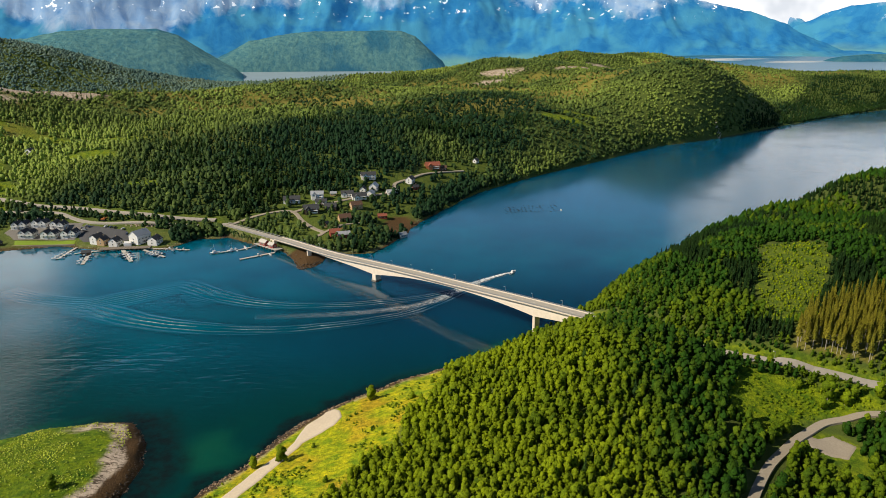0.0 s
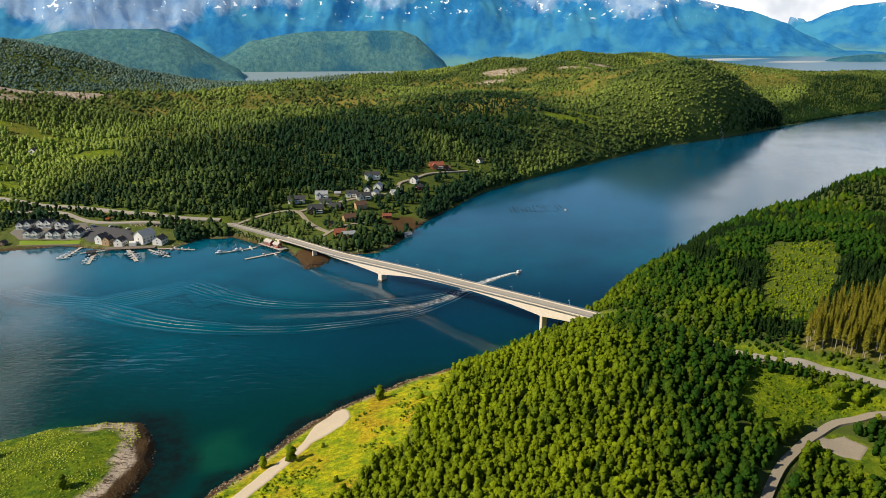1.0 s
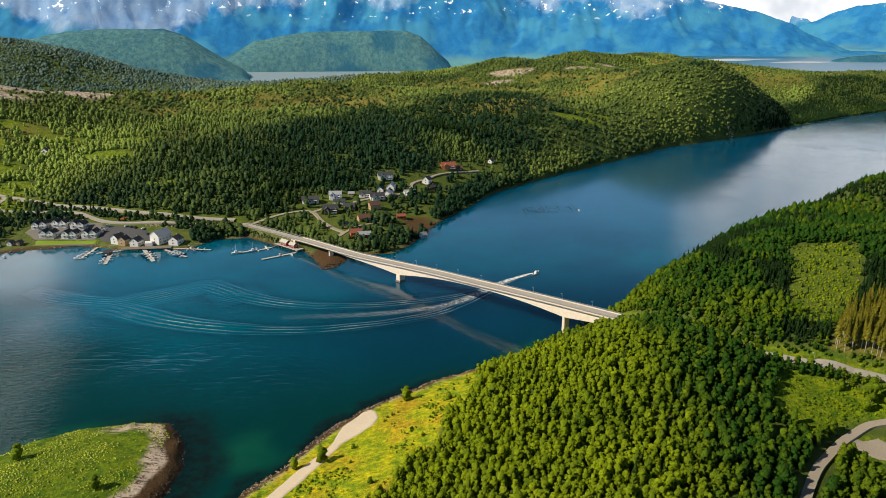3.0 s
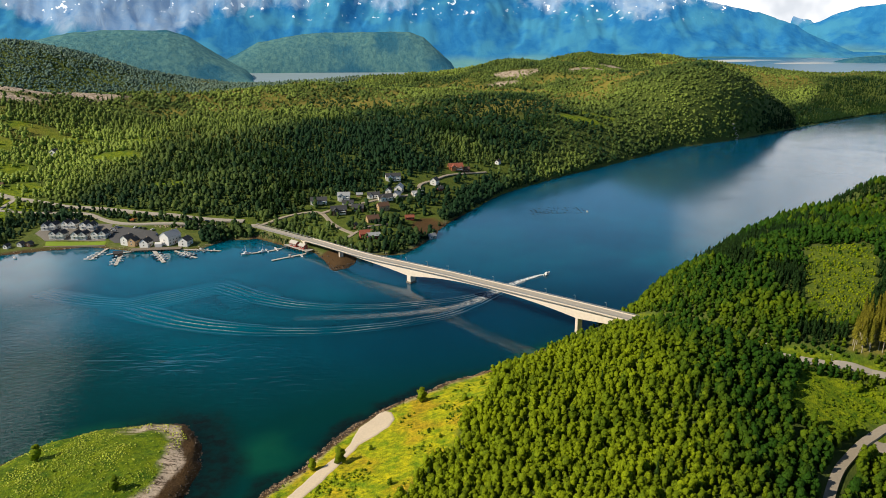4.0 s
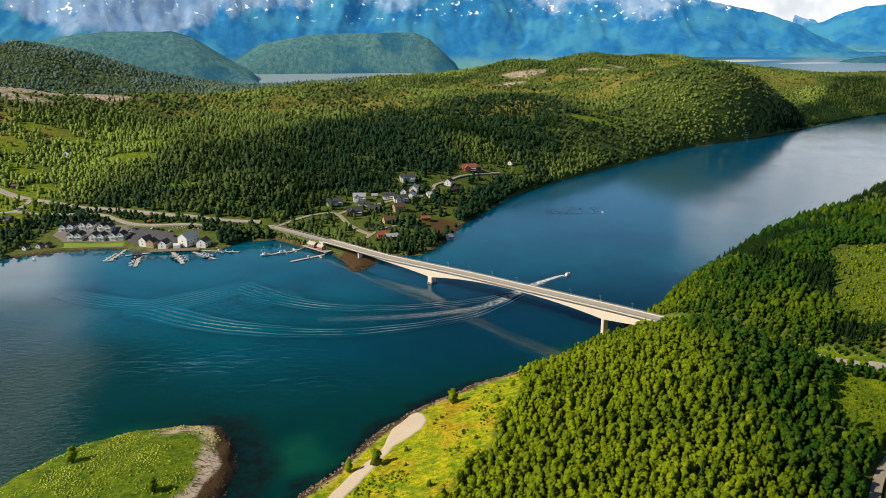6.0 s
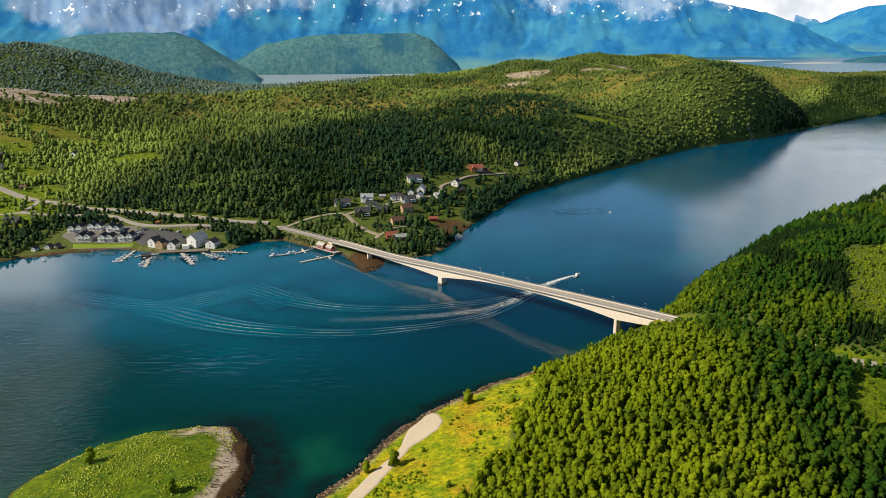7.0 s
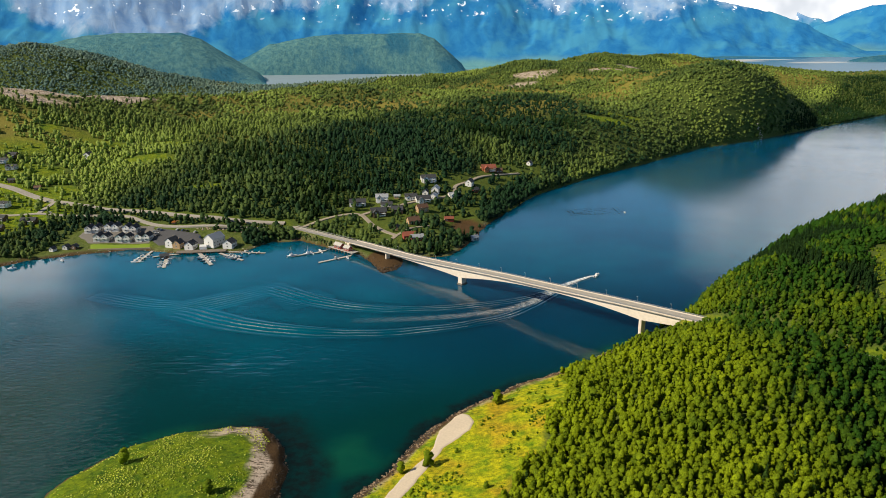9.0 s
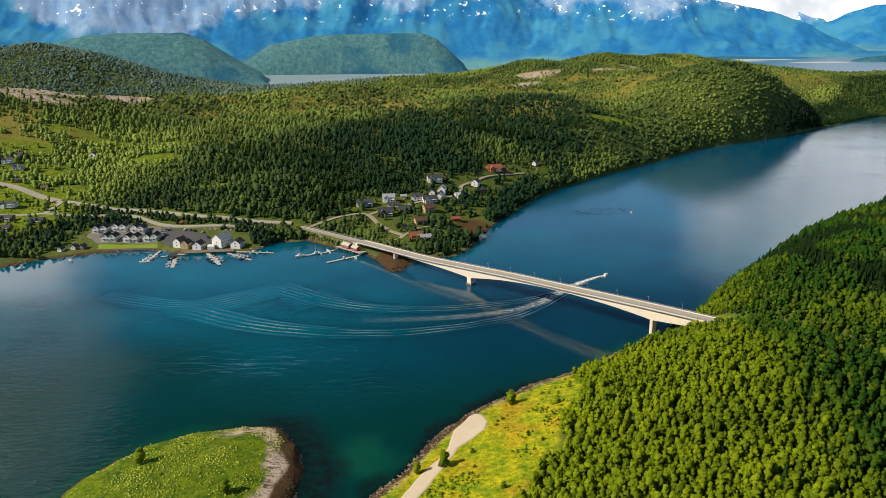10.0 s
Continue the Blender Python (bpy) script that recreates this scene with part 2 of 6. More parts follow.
def water_material(name, scatter):
    """Clear deep water: its own colour, far reflections tinted in, a mirror above, ripples where the wind touches it.
    """
    m, t, p = material(name)
    c = mix(t, ramp(t, [(0.38, (0, 0, 0)), (0.62, (1, 1, 1))], noise_node(t, 0.006, 3.0)), (0.0, 0.066, 0.135), (0.0, 0.125, 0.210))
    c = mix(t, attr(t, "deep"), c, (0.0, 0.038, 0.092))
    # far water: what it mirrors of hills and sky is put into its colour
    c = mix(t, attr(t, "far_mirror"), c, (0.0, 0.074, 0.158))
    c = mix(t, attr(t, "near"), c, (0.0, 0.036, 0.034))
    c = mix(t, attr(t, "shallow"), c, mix(t, noise_node(t, 0.05, 4.0), (0.0, 0.060, 0.042), (0.008, 0.100, 0.048)))
    weed = ramp(t, [(0.40, (0.4, 0.4, 0.4)), (0.62, (1, 1, 1))], noise_node(t, 0.22, 5.0, 0.65))
    c = mix(t, calc(t, "MULTIPLY", attr(t, "kelp"), weed), c, (0.006, 0.011, 0.009))
    t.links.new(c, p.inputs["Base Color"])
    p.subsurface_method = "BURLEY"
    p.inputs["Subsurface Weight"].default_value = scatter
    p.inputs["Subsurface Radius"].default_value = (0.6, 1.0, 1.0)
    p.inputs["Subsurface Scale"].default_value = 30.0
    p.inputs["IOR"].default_value = 1.33
    p.inputs["Specular IOR Level"].default_value = 0.5
    breeze, patch_of = attr(t, "breeze"), attr(t, "ripple")
    calm = noise_node(t, 0.008, 3.0)
    t.links.new(calc(t, "ADD", calc(t, "ADD", 0.012, calc(t, "MULTIPLY", breeze, 0.06)), calc(t, "MULTIPLY", attr(t, "far_mirror"), 0.10)), p.inputs["Roughness"])
    gust = ramp(t, [(0.46, (0, 0, 0)), (0.70, (1, 1, 1))], calm)
    small = calc(t, "MULTIPLY", stretched(t, 0.10, 0.30, 0.25, 6.0, 0.6, 0.6), calc(t, "ADD", 0.05, calc(t, "MULTIPLY", gust, 0.16)))
    chop = calc(t, "MULTIPLY", stretched(t, 0.22, 0.55, 0.55, 4.0, 0.6, 0.9), calc(t, "MULTIPLY", breeze, 1.1))
    combed = calc(t, "MULTIPLY", stretched(t, 0.09, 0.24, -0.06, 1.0, 0.4, 0.5), calc(t, "MULTIPLY", patch_of, 1.2))
    b = nd(t, "ShaderNodeBump", Strength=1.0, Distance=0.9)
    t.links.new(calc(t, "ADD", calc(t, "ADD", small, chop), combed), b.inputs["Height"])
    t.links.new(b.outputs["Normal"], p.inputs["Normal"])
    return m


def foam_material(name, low, high, scale):
    m, t, p = material(name)
    p.inputs["Base Color"].default_value = (0.85, 0.88, 0.88, 1)
    p.inputs["Roughness"].default_value = 0.8
    f = ramp(t, [(low, (0, 0, 0)), (high, (1, 1, 1))], noise_node(t, scale, 6.0, 0.65))
    f = calc(t, "ADD", calc(t, "MULTIPLY", f, attr(t, "foam")), calc(t, "MULTIPLY", calc(t, "SUBTRACT", attr(t, "foam"), 0.55, True), 1.2), True)
    tr = t.nodes.new("ShaderNodeBsdfTransparent")
    ms = t.nodes.new("ShaderNodeMixShader")
    t.links.new(f, ms.inputs["Fac"])
    t.links.new(tr.outputs["BSDF"], ms.inputs[1])
    t.links.new(p.outputs["BSDF"], ms.inputs[2])
    t.links.new(ms.outputs["Shader"], t.nodes["Material Output"].inputs["Surface"])
    return m


def gullies(t):
    """Streaks that run down a slope."""
    co = t.nodes.new("ShaderNodeTexCoord")
    mp = nd(t, "ShaderNodeMapping", Scale=(0.014, 0.011, 0.0095))
    t.links.new(co.outputs["Object"], mp.inputs["Vector"])
    n = nd(t, "ShaderNodeTexNoise", Scale=1.0, Detail=7.0, Roughness=0.62, Distortion=0.5)
    t.links.new(mp.outputs["Vector"], n.inputs["Vector"])
    return n.outputs["Fac"]


def mountain_material():
    """Distance: woods below, streaked rock and lying snow above, with haze painted in as blue and glow."""
    m, t, p = material("hazed_mountain")
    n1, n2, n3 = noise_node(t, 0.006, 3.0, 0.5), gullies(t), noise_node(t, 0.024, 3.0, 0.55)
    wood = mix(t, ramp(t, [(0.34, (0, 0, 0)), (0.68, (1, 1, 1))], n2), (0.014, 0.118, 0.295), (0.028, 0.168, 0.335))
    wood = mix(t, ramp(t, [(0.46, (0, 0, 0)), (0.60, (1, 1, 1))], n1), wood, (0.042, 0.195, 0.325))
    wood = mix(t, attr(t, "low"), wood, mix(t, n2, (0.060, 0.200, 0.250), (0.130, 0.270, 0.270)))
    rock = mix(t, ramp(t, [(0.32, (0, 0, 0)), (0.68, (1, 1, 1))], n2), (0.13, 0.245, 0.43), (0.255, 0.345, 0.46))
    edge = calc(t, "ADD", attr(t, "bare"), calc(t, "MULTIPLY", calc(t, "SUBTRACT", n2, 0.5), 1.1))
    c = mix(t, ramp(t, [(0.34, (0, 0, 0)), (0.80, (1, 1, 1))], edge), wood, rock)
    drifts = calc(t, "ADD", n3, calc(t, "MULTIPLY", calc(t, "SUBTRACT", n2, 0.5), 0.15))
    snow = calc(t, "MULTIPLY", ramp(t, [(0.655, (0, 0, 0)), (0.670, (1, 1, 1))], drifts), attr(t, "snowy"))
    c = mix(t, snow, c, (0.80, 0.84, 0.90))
    t.links.new(c, p.inputs["Base Color"])
    p.inputs["Roughness"].default_value = 1.0
    p.inputs["Specular IOR Level"].default_value = 0.0
    bump(t, p, n2, 0.2, 30)
    # airlight of the haze: the slopes' own colour is made to emit
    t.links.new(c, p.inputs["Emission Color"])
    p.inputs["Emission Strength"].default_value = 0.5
    return m


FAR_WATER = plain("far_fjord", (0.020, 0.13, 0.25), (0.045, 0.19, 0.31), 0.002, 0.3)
# the sky this water would mirror is painted as its pale colour
FAR_SKY_PALE = plain("sky_pale_far_fjord", (0.26, 0.36, 0.44), (0.36, 0.45, 0.51), 0.003, 0.4)
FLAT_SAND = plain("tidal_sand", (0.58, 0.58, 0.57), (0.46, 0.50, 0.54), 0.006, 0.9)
GROUND, WATER, WAVE, MOUNTAIN = ground_material(), water_material("fjord_water", 1.0), water_material("wake_water", 0.0), mountain_material()
FOAM, WAKE = foam_material("foam", 0.35, 0.6, 0.35), foam_material("painted_glint", 0.3, 0.55, 0.2)


# ---- tools ----
def mesh_np(name, verts, faces, mat=None, smooth=False, normals=None, **attributes):
    """A mesh from arrays; faces all have as many corners as the array has columns."""
    verts, faces = np.asarray(verts, np.float32), np.asarray(faces, np.int32)
    me = bpy.data.meshes.new(name)
    me.vertices.add(len(verts))
    me.vertices.foreach_set("co", verts.ravel())
    n, k = faces.shape
    me.loops.add(n * k)
    me.loops.foreach_set("vertex_index", faces.ravel())
    me.polygons.add(n)
    me.polygons.foreach_set("loop_start", np.arange(n, dtype=np.int32) * k)
    me.polygons.foreach_set("use_smooth", np.full(n, smooth))
    for key, values in attributes.items():
        a = me.attributes.new(key, "FLOAT", "POINT")
        a.data.foreach_set("value", np.asarray(values, np.float32))
    if normals is not None:
        a = me.attributes.new("custom_normal", "FLOAT_VECTOR", "POINT")
        a.data.foreach_set("vector", np.asarray(normals, np.float32).ravel())
    me.update(calc_edges=True)
    if mat:
        me.materials.append(mat)
    return me


def part(name, data, mat, parent, label=""):
    """Links a bmesh or a mesh as one object under a thing or a part."""
    if isinstance(data, bmesh.types.BMesh):
        me = bpy.data.meshes.new(name)
        data.to_mesh(me)
        data.free()
        data = me
    if mat and not data.materials:
        data.materials.append(mat)
    ob = new(name, data)
    ob.parent = parent
    return tagged(ob, label) if label else ob


def thing(name, m, label, category, group="", kind=""):
    e = new(name)
    e.empty_display_size = 0.5
    e.matrix_world = m
    return tagged(e, label, category, group, kind)


def shared(bm, mat):
    me = bpy.data.meshes.new("shared")
    bm.to_mesh(me)
    bm.free()
    me.materials.append(mat)
    return me


def boxes(*specs, bevel=0.0):
    """A bmesh of boxes: (cx, cy, cz, sx, sy, sz)."""
    bm = bmesh.new()
    for cx, cy, cz, sx, sy, sz in specs:
        bmesh.ops.create_cube(bm, size=1, matrix=Matrix.LocRotScale((cx, cy, cz), None, (sx, sy, sz)))
    if bevel:
        bmesh.ops.bevel(bm, geom=bm.edges[:], offset=bevel, segments=1, affect="EDGES")
    return bm


def rod(bm, a, b, r, sides=6, r2=None):
    a, b = Vector(a), Vector(b)
    m = Matrix.Translation((a + b) / 2) @ (b - a).to_track_quat("Z", "Y").to_matrix().to_4x4()
    bmesh.ops.create_cone(bm, cap_ends=True, segments=sides, radius1=r, radius2=r if r2 is None else r2, depth=(b - a).length, matrix=m)


def curve(points, step):
    """Points every few metres along a smooth line through the given ones."""
    p = np.array(points, float)
    p = np.vstack([2 * p[0] - p[1], p, 2 * p[-1] - p[-2]])
    out = []
    for i in range(1, len(p) - 2):
        n = max(2, int(np.linalg.norm(p[i + 1] - p[i]) / step))
        for u in np.arange(n) / n:
            out.append(0.5 * (2 * p[i] + (p[i + 1] - p[i - 1]) * u + (2 * p[i - 1] - 5 * p[i] + 4 * p[i + 1] - p[i + 2]) * u ** 2 + (3 * p[i] - p[i - 1] - 3 * p[i + 1] + p[i + 2]) * u ** 3))
    return np.array(out + [p[-2]])


def lattice(xi, yi, seed):
    h = (xi.astype(np.int64) * 374761393 + yi.astype(np.int64) * 668265263 + seed * 974711) & 0x7FFFFFFF
    h = ((h ^ (h >> 13)) * 1274126177) & 0x7FFFFFFF
    return ((h ^ (h >> 16)) & 0xFFFF) / 65535.0


def fbm(x, y, size, octaves=3, seed=0):
    """Smooth noise from -1 to 1 with features of that size in metres."""
    x, y = np.asarray(x, float), np.asarray(y, float)
    total, amp, norm = 0.0, 1.0, 0.0
    for o in range(octaves):
        u, v = x / size, y / size
        xi, yi = np.floor(u), np.floor(v)
        fu, fv = u - xi, v - yi
        fu, fv = fu * fu * (3 - 2 * fu), fv * fv * (3 - 2 * fv)
        a, b, c, d = (lattice(xi + i, yi + j, seed + 17 * o) for i, j in ((0, 0), (1, 0), (0, 1), (1, 1)))
        total = total + amp * (2 * ((a * (1 - fu) + b * fu) * (1 - fv) + (c * (1 - fu) + d * fu) * fv) - 1)
        norm, amp, size = norm + amp, amp * 0.5, size * 0.5
    return total / norm


# ---- the lie of the land ----
WEST = [(-2600, 300), (-700, 420), (-440, 536), (-424, 556), (-385, 576), (-348, 590), (-305, 580), (-245, 581), (-228, 612), (-200, 621),
        (-165, 594), (-137, 572), (-126, 553), (-117, 531), (-112, 525), (-103, 533), (-98, 547), (-100, 560), (-80, 567), (-58, 570), (-42, 608), (-32, 628), (-30, 650), (-17, 688),
        (47, 825), (131, 932), (241, 1052), (388, 1220), (532, 1323), (760, 1535), (1040, 1780), (1500, 2120), (2300, 2450), (2000, 2700), (-2600, 2700)]
EAST = [(-97, 236), (-87, 251), (-74, 274), (-65, 291), (-42, 316), (-18, 336), (7, 350), (22, 362), (39, 377), (60, 394), (88, 412), (115, 450),
        (165, 510), (240, 590), (330, 670), (430, 750), (560, 850), (900, 1050), (2600, 1300), (2600, -1500), (-140, -1500), (-125, 100), (-108, 210)]
ISLE = [(-223, 236), (-220, 250), (-204, 274), (-184, 285), (-162, 291), (-146, 290), (-135, 274), (-128, 257), (-128, 237), (-136, 216), (-160, 200), (-195, 200), (-217, 216)]


def inland(poly, x, y):
    """Distance to the shore, positive on land."""
    px, py = np.array(poly, float).T
    qx, qy = np.roll(px, -1), np.roll(py, -1)
    best, odd = np.full(x.shape, 1e18), np.zeros(x.shape, bool)
    for ax, ay, bx, by in zip(px, py, qx, qy):
        dx, dy = bx - ax, by - ay
        u = np.clip(((x - ax) * dx + (y - ay) * dy) / (dx * dx + dy * dy), 0, 1)
        best = np.minimum(best, (x - ax - u * dx) ** 2 + (y - ay - u * dy) ** 2)
        if ay != by:
            odd ^= ((ay > y) != (by > y)) & (x < (bx - ax) * (y - ay) / (by - ay) + ax)
    return np.where(odd, 1, -1) * np.sqrt(best)

EAST_HILLS = [(-50, 296, 4), (-66, 256, -5), (-15, 288, -1), (31, 298, 12), (43, 255, 9), (107, 301, 38), (126, 389, 23), (178, 398, 19), (254, 472, 7), (35, 221, -15),
        (91, 230, 13), (45, 188, 21), (205, 377, -3), (142, 300, -23), (183, 305, 35), (130, 225, -3), (170, 215, 4), (87, 360, -9), (60, 385, 7), (10, 342, -9), (-20, 250, 5),
        (-60, 180, 10), (0, 180, 9), (50, 100, 22), (150, 100, 21), (250, 200, 29), (300, 300, 48), (0, 0, 17), (222, 500, 28), (294, 560, 36), (386, 640, 38), (460, 700, 37),
        (163, 450, 13), (250, 400, 40), (350, 450, 59), (500, 600, 65), (60, 330, 4), (120, 260, 3)]
WEST_HILLS = [(-485, 785, -52), (-280, 765, 94), (-393, 960, -20), (-269, 1078, -10), (-102, 963, 89), (20, 1061, -18), (176, 1221, 73), (374, 1285, -69), (-67, 1374,
        26), (-537, 1052, 65), (-401, 1343, 53), (531, 1360, 177), (-152, 1495, 28), (-420, 1650, 37), (140, 1730, 24), (332, 1726, 64), (-985, 1790, 90), (-1200, 1800, 109),
        (-680, 1850, 48), (-300, 2000, 56), (0, 2000, 28), (130, 1950, 55), (390, 2150, 91), (640, 2250, 76), (830, 2250, 52), (1080, 2200, 49), (1400, 2200, 81), (-440, 600, 7),
        (-260, 620, -44), (-89, 770, -79), (-60, 620, 39), (700, 1600, 14), (900, 1850, 14), (-600, 700, 22), (-800, 1000, 87), (-1500, 1500, 140)]


def soft(v, a, b):
    u = np.clip((v - a) / (b - a), 0, 1)
    return u * u * (3 - 2 * u)


def segment(x, y, ax, ay, bx, by):
    dx, dy = bx - ax, by - ay
    u = np.clip(((x - ax) * dx + (y - ay) * dy) / (dx * dx + dy * dy), 0, 1)
    return np.hypot(x - ax - u * dx, y - ay - u * dy), u


def to_line(points, x, y):
    best = np.full(np.shape(x), 1e9)
    for (ax, ay), (bx, by) in zip(points[:-1], points[1:]):
        best = np.minimum(best, segment(x, y, ax, ay, bx, by)[0])
    return best


HIGHWAY_W = [(-640, 772), (-577, 756), (-547, 746), (-485, 718), (-440, 700), (-376, 678), (-308, 657), (-257, 651), (-222, 652)]
LOCAL_W = [(-528, 676), (-482, 677), (-452, 675), (-411, 671), (-383, 664), (-363, 651), (-340, 640), (-312, 636), (-265, 637), (-235, 639)]
LINK_W = [(-482, 678), (-484, 698), (-485, 714)]
VILLAGE_A = [(-208, 641), (-185, 660), (-162, 670), (-148, 669), (-135, 647), (-120, 627), (-109, 613), (-116, 601)]
VILLAGE_B = [(-109, 613), (-102, 627), (-96, 639), (-77, 650)]
VILLAGE_C = [(-148, 669), (-130, 687), (-114, 700), (-99, 713), (-82, 727), (-66, 741), (-54, 761), (-53, 778), (-38, 799), (-24, 821), (-10, 838), (7, 853), (29, 867)]
ROAD_E = [(84, 366), (96, 350), (112, 328), (129, 305), (144, 293), (154, 289), (166, 286), (175, 281), (183, 277), (191, 272), (215, 262), (250, 250)]
TRACK_E = [(100, 180), (106, 194), (112, 204), (124, 220), (134, 230), (143, 238), (150, 243), (160, 249), (170, 251), (180, 253), (195, 251), (225, 245)]
LOT_E = [(149, 243), (154, 240), (161, 243), (167, 237), (161, 231), (154, 233), (149, 237)]
SPIT = [(-55, 299), (-58, 292), (-62, 285), (-64, 275), (-66, 265), (-71, 257), (-78, 246), (-84, 232), (-87, 222), (-80, 222), (-77, 232), (-72, 243), (-66, 256), (-61, 268), (-54, 276), (-49, 282), (-47, 290), (-49, 298), (-52, 301)]
LOT_W = [(-342, 634), (-318, 628), (-295, 619), (-284, 600), (-300, 593), (-325, 596), (-341, 615)]
LAWN = [(-388, 597), (-334, 600), (-332, 592), (-383, 587)]
MEADOW = [(-140, 150), (-110, 250), (-60, 320), (-10, 350), (6, 342), (3, 306), (-8, 281), (-16, 264), (-21, 247), (-32, 236), (-37, 219), (-45, 190), (-60, 150)]
CLEARING = [(137, 282), (150, 277), (170, 272), (190, 262), (190, 255), (160, 252), (148, 246), (132, 237), (127, 241), (118, 247), (124, 260)]
UPPER_CLEARING = [(198, 402), (214, 402), (236, 400), (226, 374), (208, 346), (185, 322), (168, 314), (170, 335), (180, 362)]
SPRUCE_STAND = [(168, 295), (178, 292), (186, 289), (197, 282), (212, 296), (240, 330), (228, 338), (212, 334), (196, 322), (178, 311)]
VILLAGE = [(-185, 655), (-160, 705), (-110, 735), (-95, 800), (-30, 825), (-20, 870), (60, 915), (62, 885), (30, 850), (-5, 790), (-25, 720), (-40, 640), (-90, 585), (-125, 590)]
HARBOUR = [(-425, 560), (-415, 640), (-360, 646), (-300, 632), (-245, 632), (-238, 575), (-350, 580)]
WEST_FIELDS = [(-640, 640), (-600, 780), (-545, 760), (-480, 706), (-445, 690), (-450, 655), (-475, 615), (-520, 600)]
ROADS = [(HIGHWAY_W, 5.5), (LOCAL_W, 3.6), (VILLAGE_A, 3.4), (VILLAGE_C, 3.2), (ROAD_E, 4.6), (TRACK_E, 3.6)]


CUT_E = [(84, 366, 24.6), (96, 350, 26.8), (112, 328, 29.6), (129, 305, 33.0), (144, 293, 34.2), (158, 286, 33.8), (175, 281, 32.4), (191, 272, 31.2), (250, 250, 31.0)]


def ground(x, y):
    """The height of the ground; below zero under the water."""
    x, y = np.asarray(x, float), np.asarray(y, float)
    z = np.full(x.shape, -14.0)
    for poly, hills, sig, rise, rough in ((WEST, WEST_HILLS, 185, 40, 13.0), (EAST, EAST_HILLS, 46, 18, 1.4)):
        s = inland(poly, x, y) + 2.2 * fbm(x, y, 14, 3, 5)
        d = np.maximum(s, 0)
        h = sum(a * np.exp(-((x - p) ** 2 + (y - q) ** 2) / 2 / sig ** 2) for p, q, a in hills)
        land = 1.2 * (1 - np.exp(-d / 3)) + (1 - np.exp(-d / rise)) * h + (1 - np.exp(-d / (rise * 3))) * rough * fbm(x, y, rise * 3.2, 3, 11)
        if poly is WEST:
            land = land * (1 - 0.66 * soft(x - 548 - 0.72 * (y - 1340), 0, 55) * soft(2080 - y, 0, 300))
        z = np.where(s > 0, np.maximum(land, 0.15), np.maximum(z, s * 0.28))
    s = inland(ISLE, x, y) + 1.6 * fbm(x, y, 9, 3, 23)
    d = np.maximum(s, 0)
    z = np.where(s > 0, 1.3 * (1 - np.exp(-d / 2)) + 5.5 * (1 - np.exp(-d / 13)) + 0.8 * fbm(x, y, 9, 3, 3) + 0.5 * np.exp(-((d - 6) / 5) ** 2) * fbm(x, y * 0.5, 3, 2, 29), np.maximum(z, s * 0.25))
    d = np.hypot(x + 42, (y - 655) / 1.5)
    z = np.where((z > 0) & (d < 60), np.minimum(z, 0.8 + 0.5 * fbm(x, y, 9, 3, 64) + 0.34 * np.maximum(0, d - 17)), z)
    for ax, ay, az, bx, by, bz in ((-222, 652, 6.6, -150, 592, 7.5), (82, 368, 23.9, 112, 328, 30.0)):
        d, u = segment(x, y, ax, ay, bx, by)
        z = np.maximum(z, az + (bz - az) * u - (2.0 if ax < 0 else 1.2) * np.maximum(0, d - 5.2))
    line = CUT_E
    for (ax, ay, az), (bx, by, bz) in zip(line[:-1], line[1:]):
        d, u = segment(x, y, ax, ay, bx, by)
        z = np.where(d < 40, np.minimum(z, az + (bz - az) * u + 0.8 * np.maximum(0, d - 5.0)), z)
    return z


# ---- ground, water, far mountains ----
def polar(angles, radii, cx=-30.0, cy=0.0):
    """A fan of points round the flight line, and its quads."""
    a, r = np.meshgrid(np.radians(angles), radii, indexing="ij")
    n, k = a.shape
    i = np.arange(n * k).reshape(n, k)
    quads = np.stack([i[:-1, :-1], i[:-1, 1:], i[1:, 1:], i[1:, :-1]], -1).reshape(-1, 4)
    return (cx + r * np.sin(a)).ravel(), (cy + r * np.cos(a)).ravel(), quads


BALD = [(-600, 1078, 70, 40), (-685, 1062, 80, 40), (150, 1735, 55, 30), (330, 1728, 60, 22), (500, 1900, 45, 20), (-690, 1000, 80, 22), (-760, 1120, 90, 22), (114, 1666, 40, 20), (-90, 1600, 60, 12), (438, 1968, 40, 14)]
GLADES = [(-435, 846, 34, 16), (-514, 901, 40, 12), (-500, 745, 30, 22), (-571, 913, 45, 14), (-560, 800, 50, 26), (-620, 860, 50, 22), (-326, 735, 26, 10), (-420, 905, 40, 9), (200, 1150, 45, 20), (230, 1200, 40, 16)]
angles = np.concatenate([np.arange(-180, -44, 4.0), np.arange(-44, 44, 0.22), np.arange(44, 180.1, 4.0)])
gx, gy, gq = polar(angles, np.concatenate([[0.001, 40, 80, 120], np.geomspace(150, 2950, 330)]))
gz = ground(gx, gy)
dw, de, di = (inland(p, gx, gy) for p in (WEST, EAST, ISLE))
shore = np.maximum(np.maximum(dw, de), di) + 1.5 * fbm(gx, gy, 10, 3, 41)
grass = np.maximum.reduce([soft(inland(p, gx, gy) + 4 * fbm(gx, gy, 15, 3, 9), -2, 3) for p in (MEADOW, CLEARING, LAWN, WEST_FIELDS)] + [soft(di, 0, 3), 0.8 * soft(15 - np.hypot(gx - 157, gy - 231), 0, 4)])
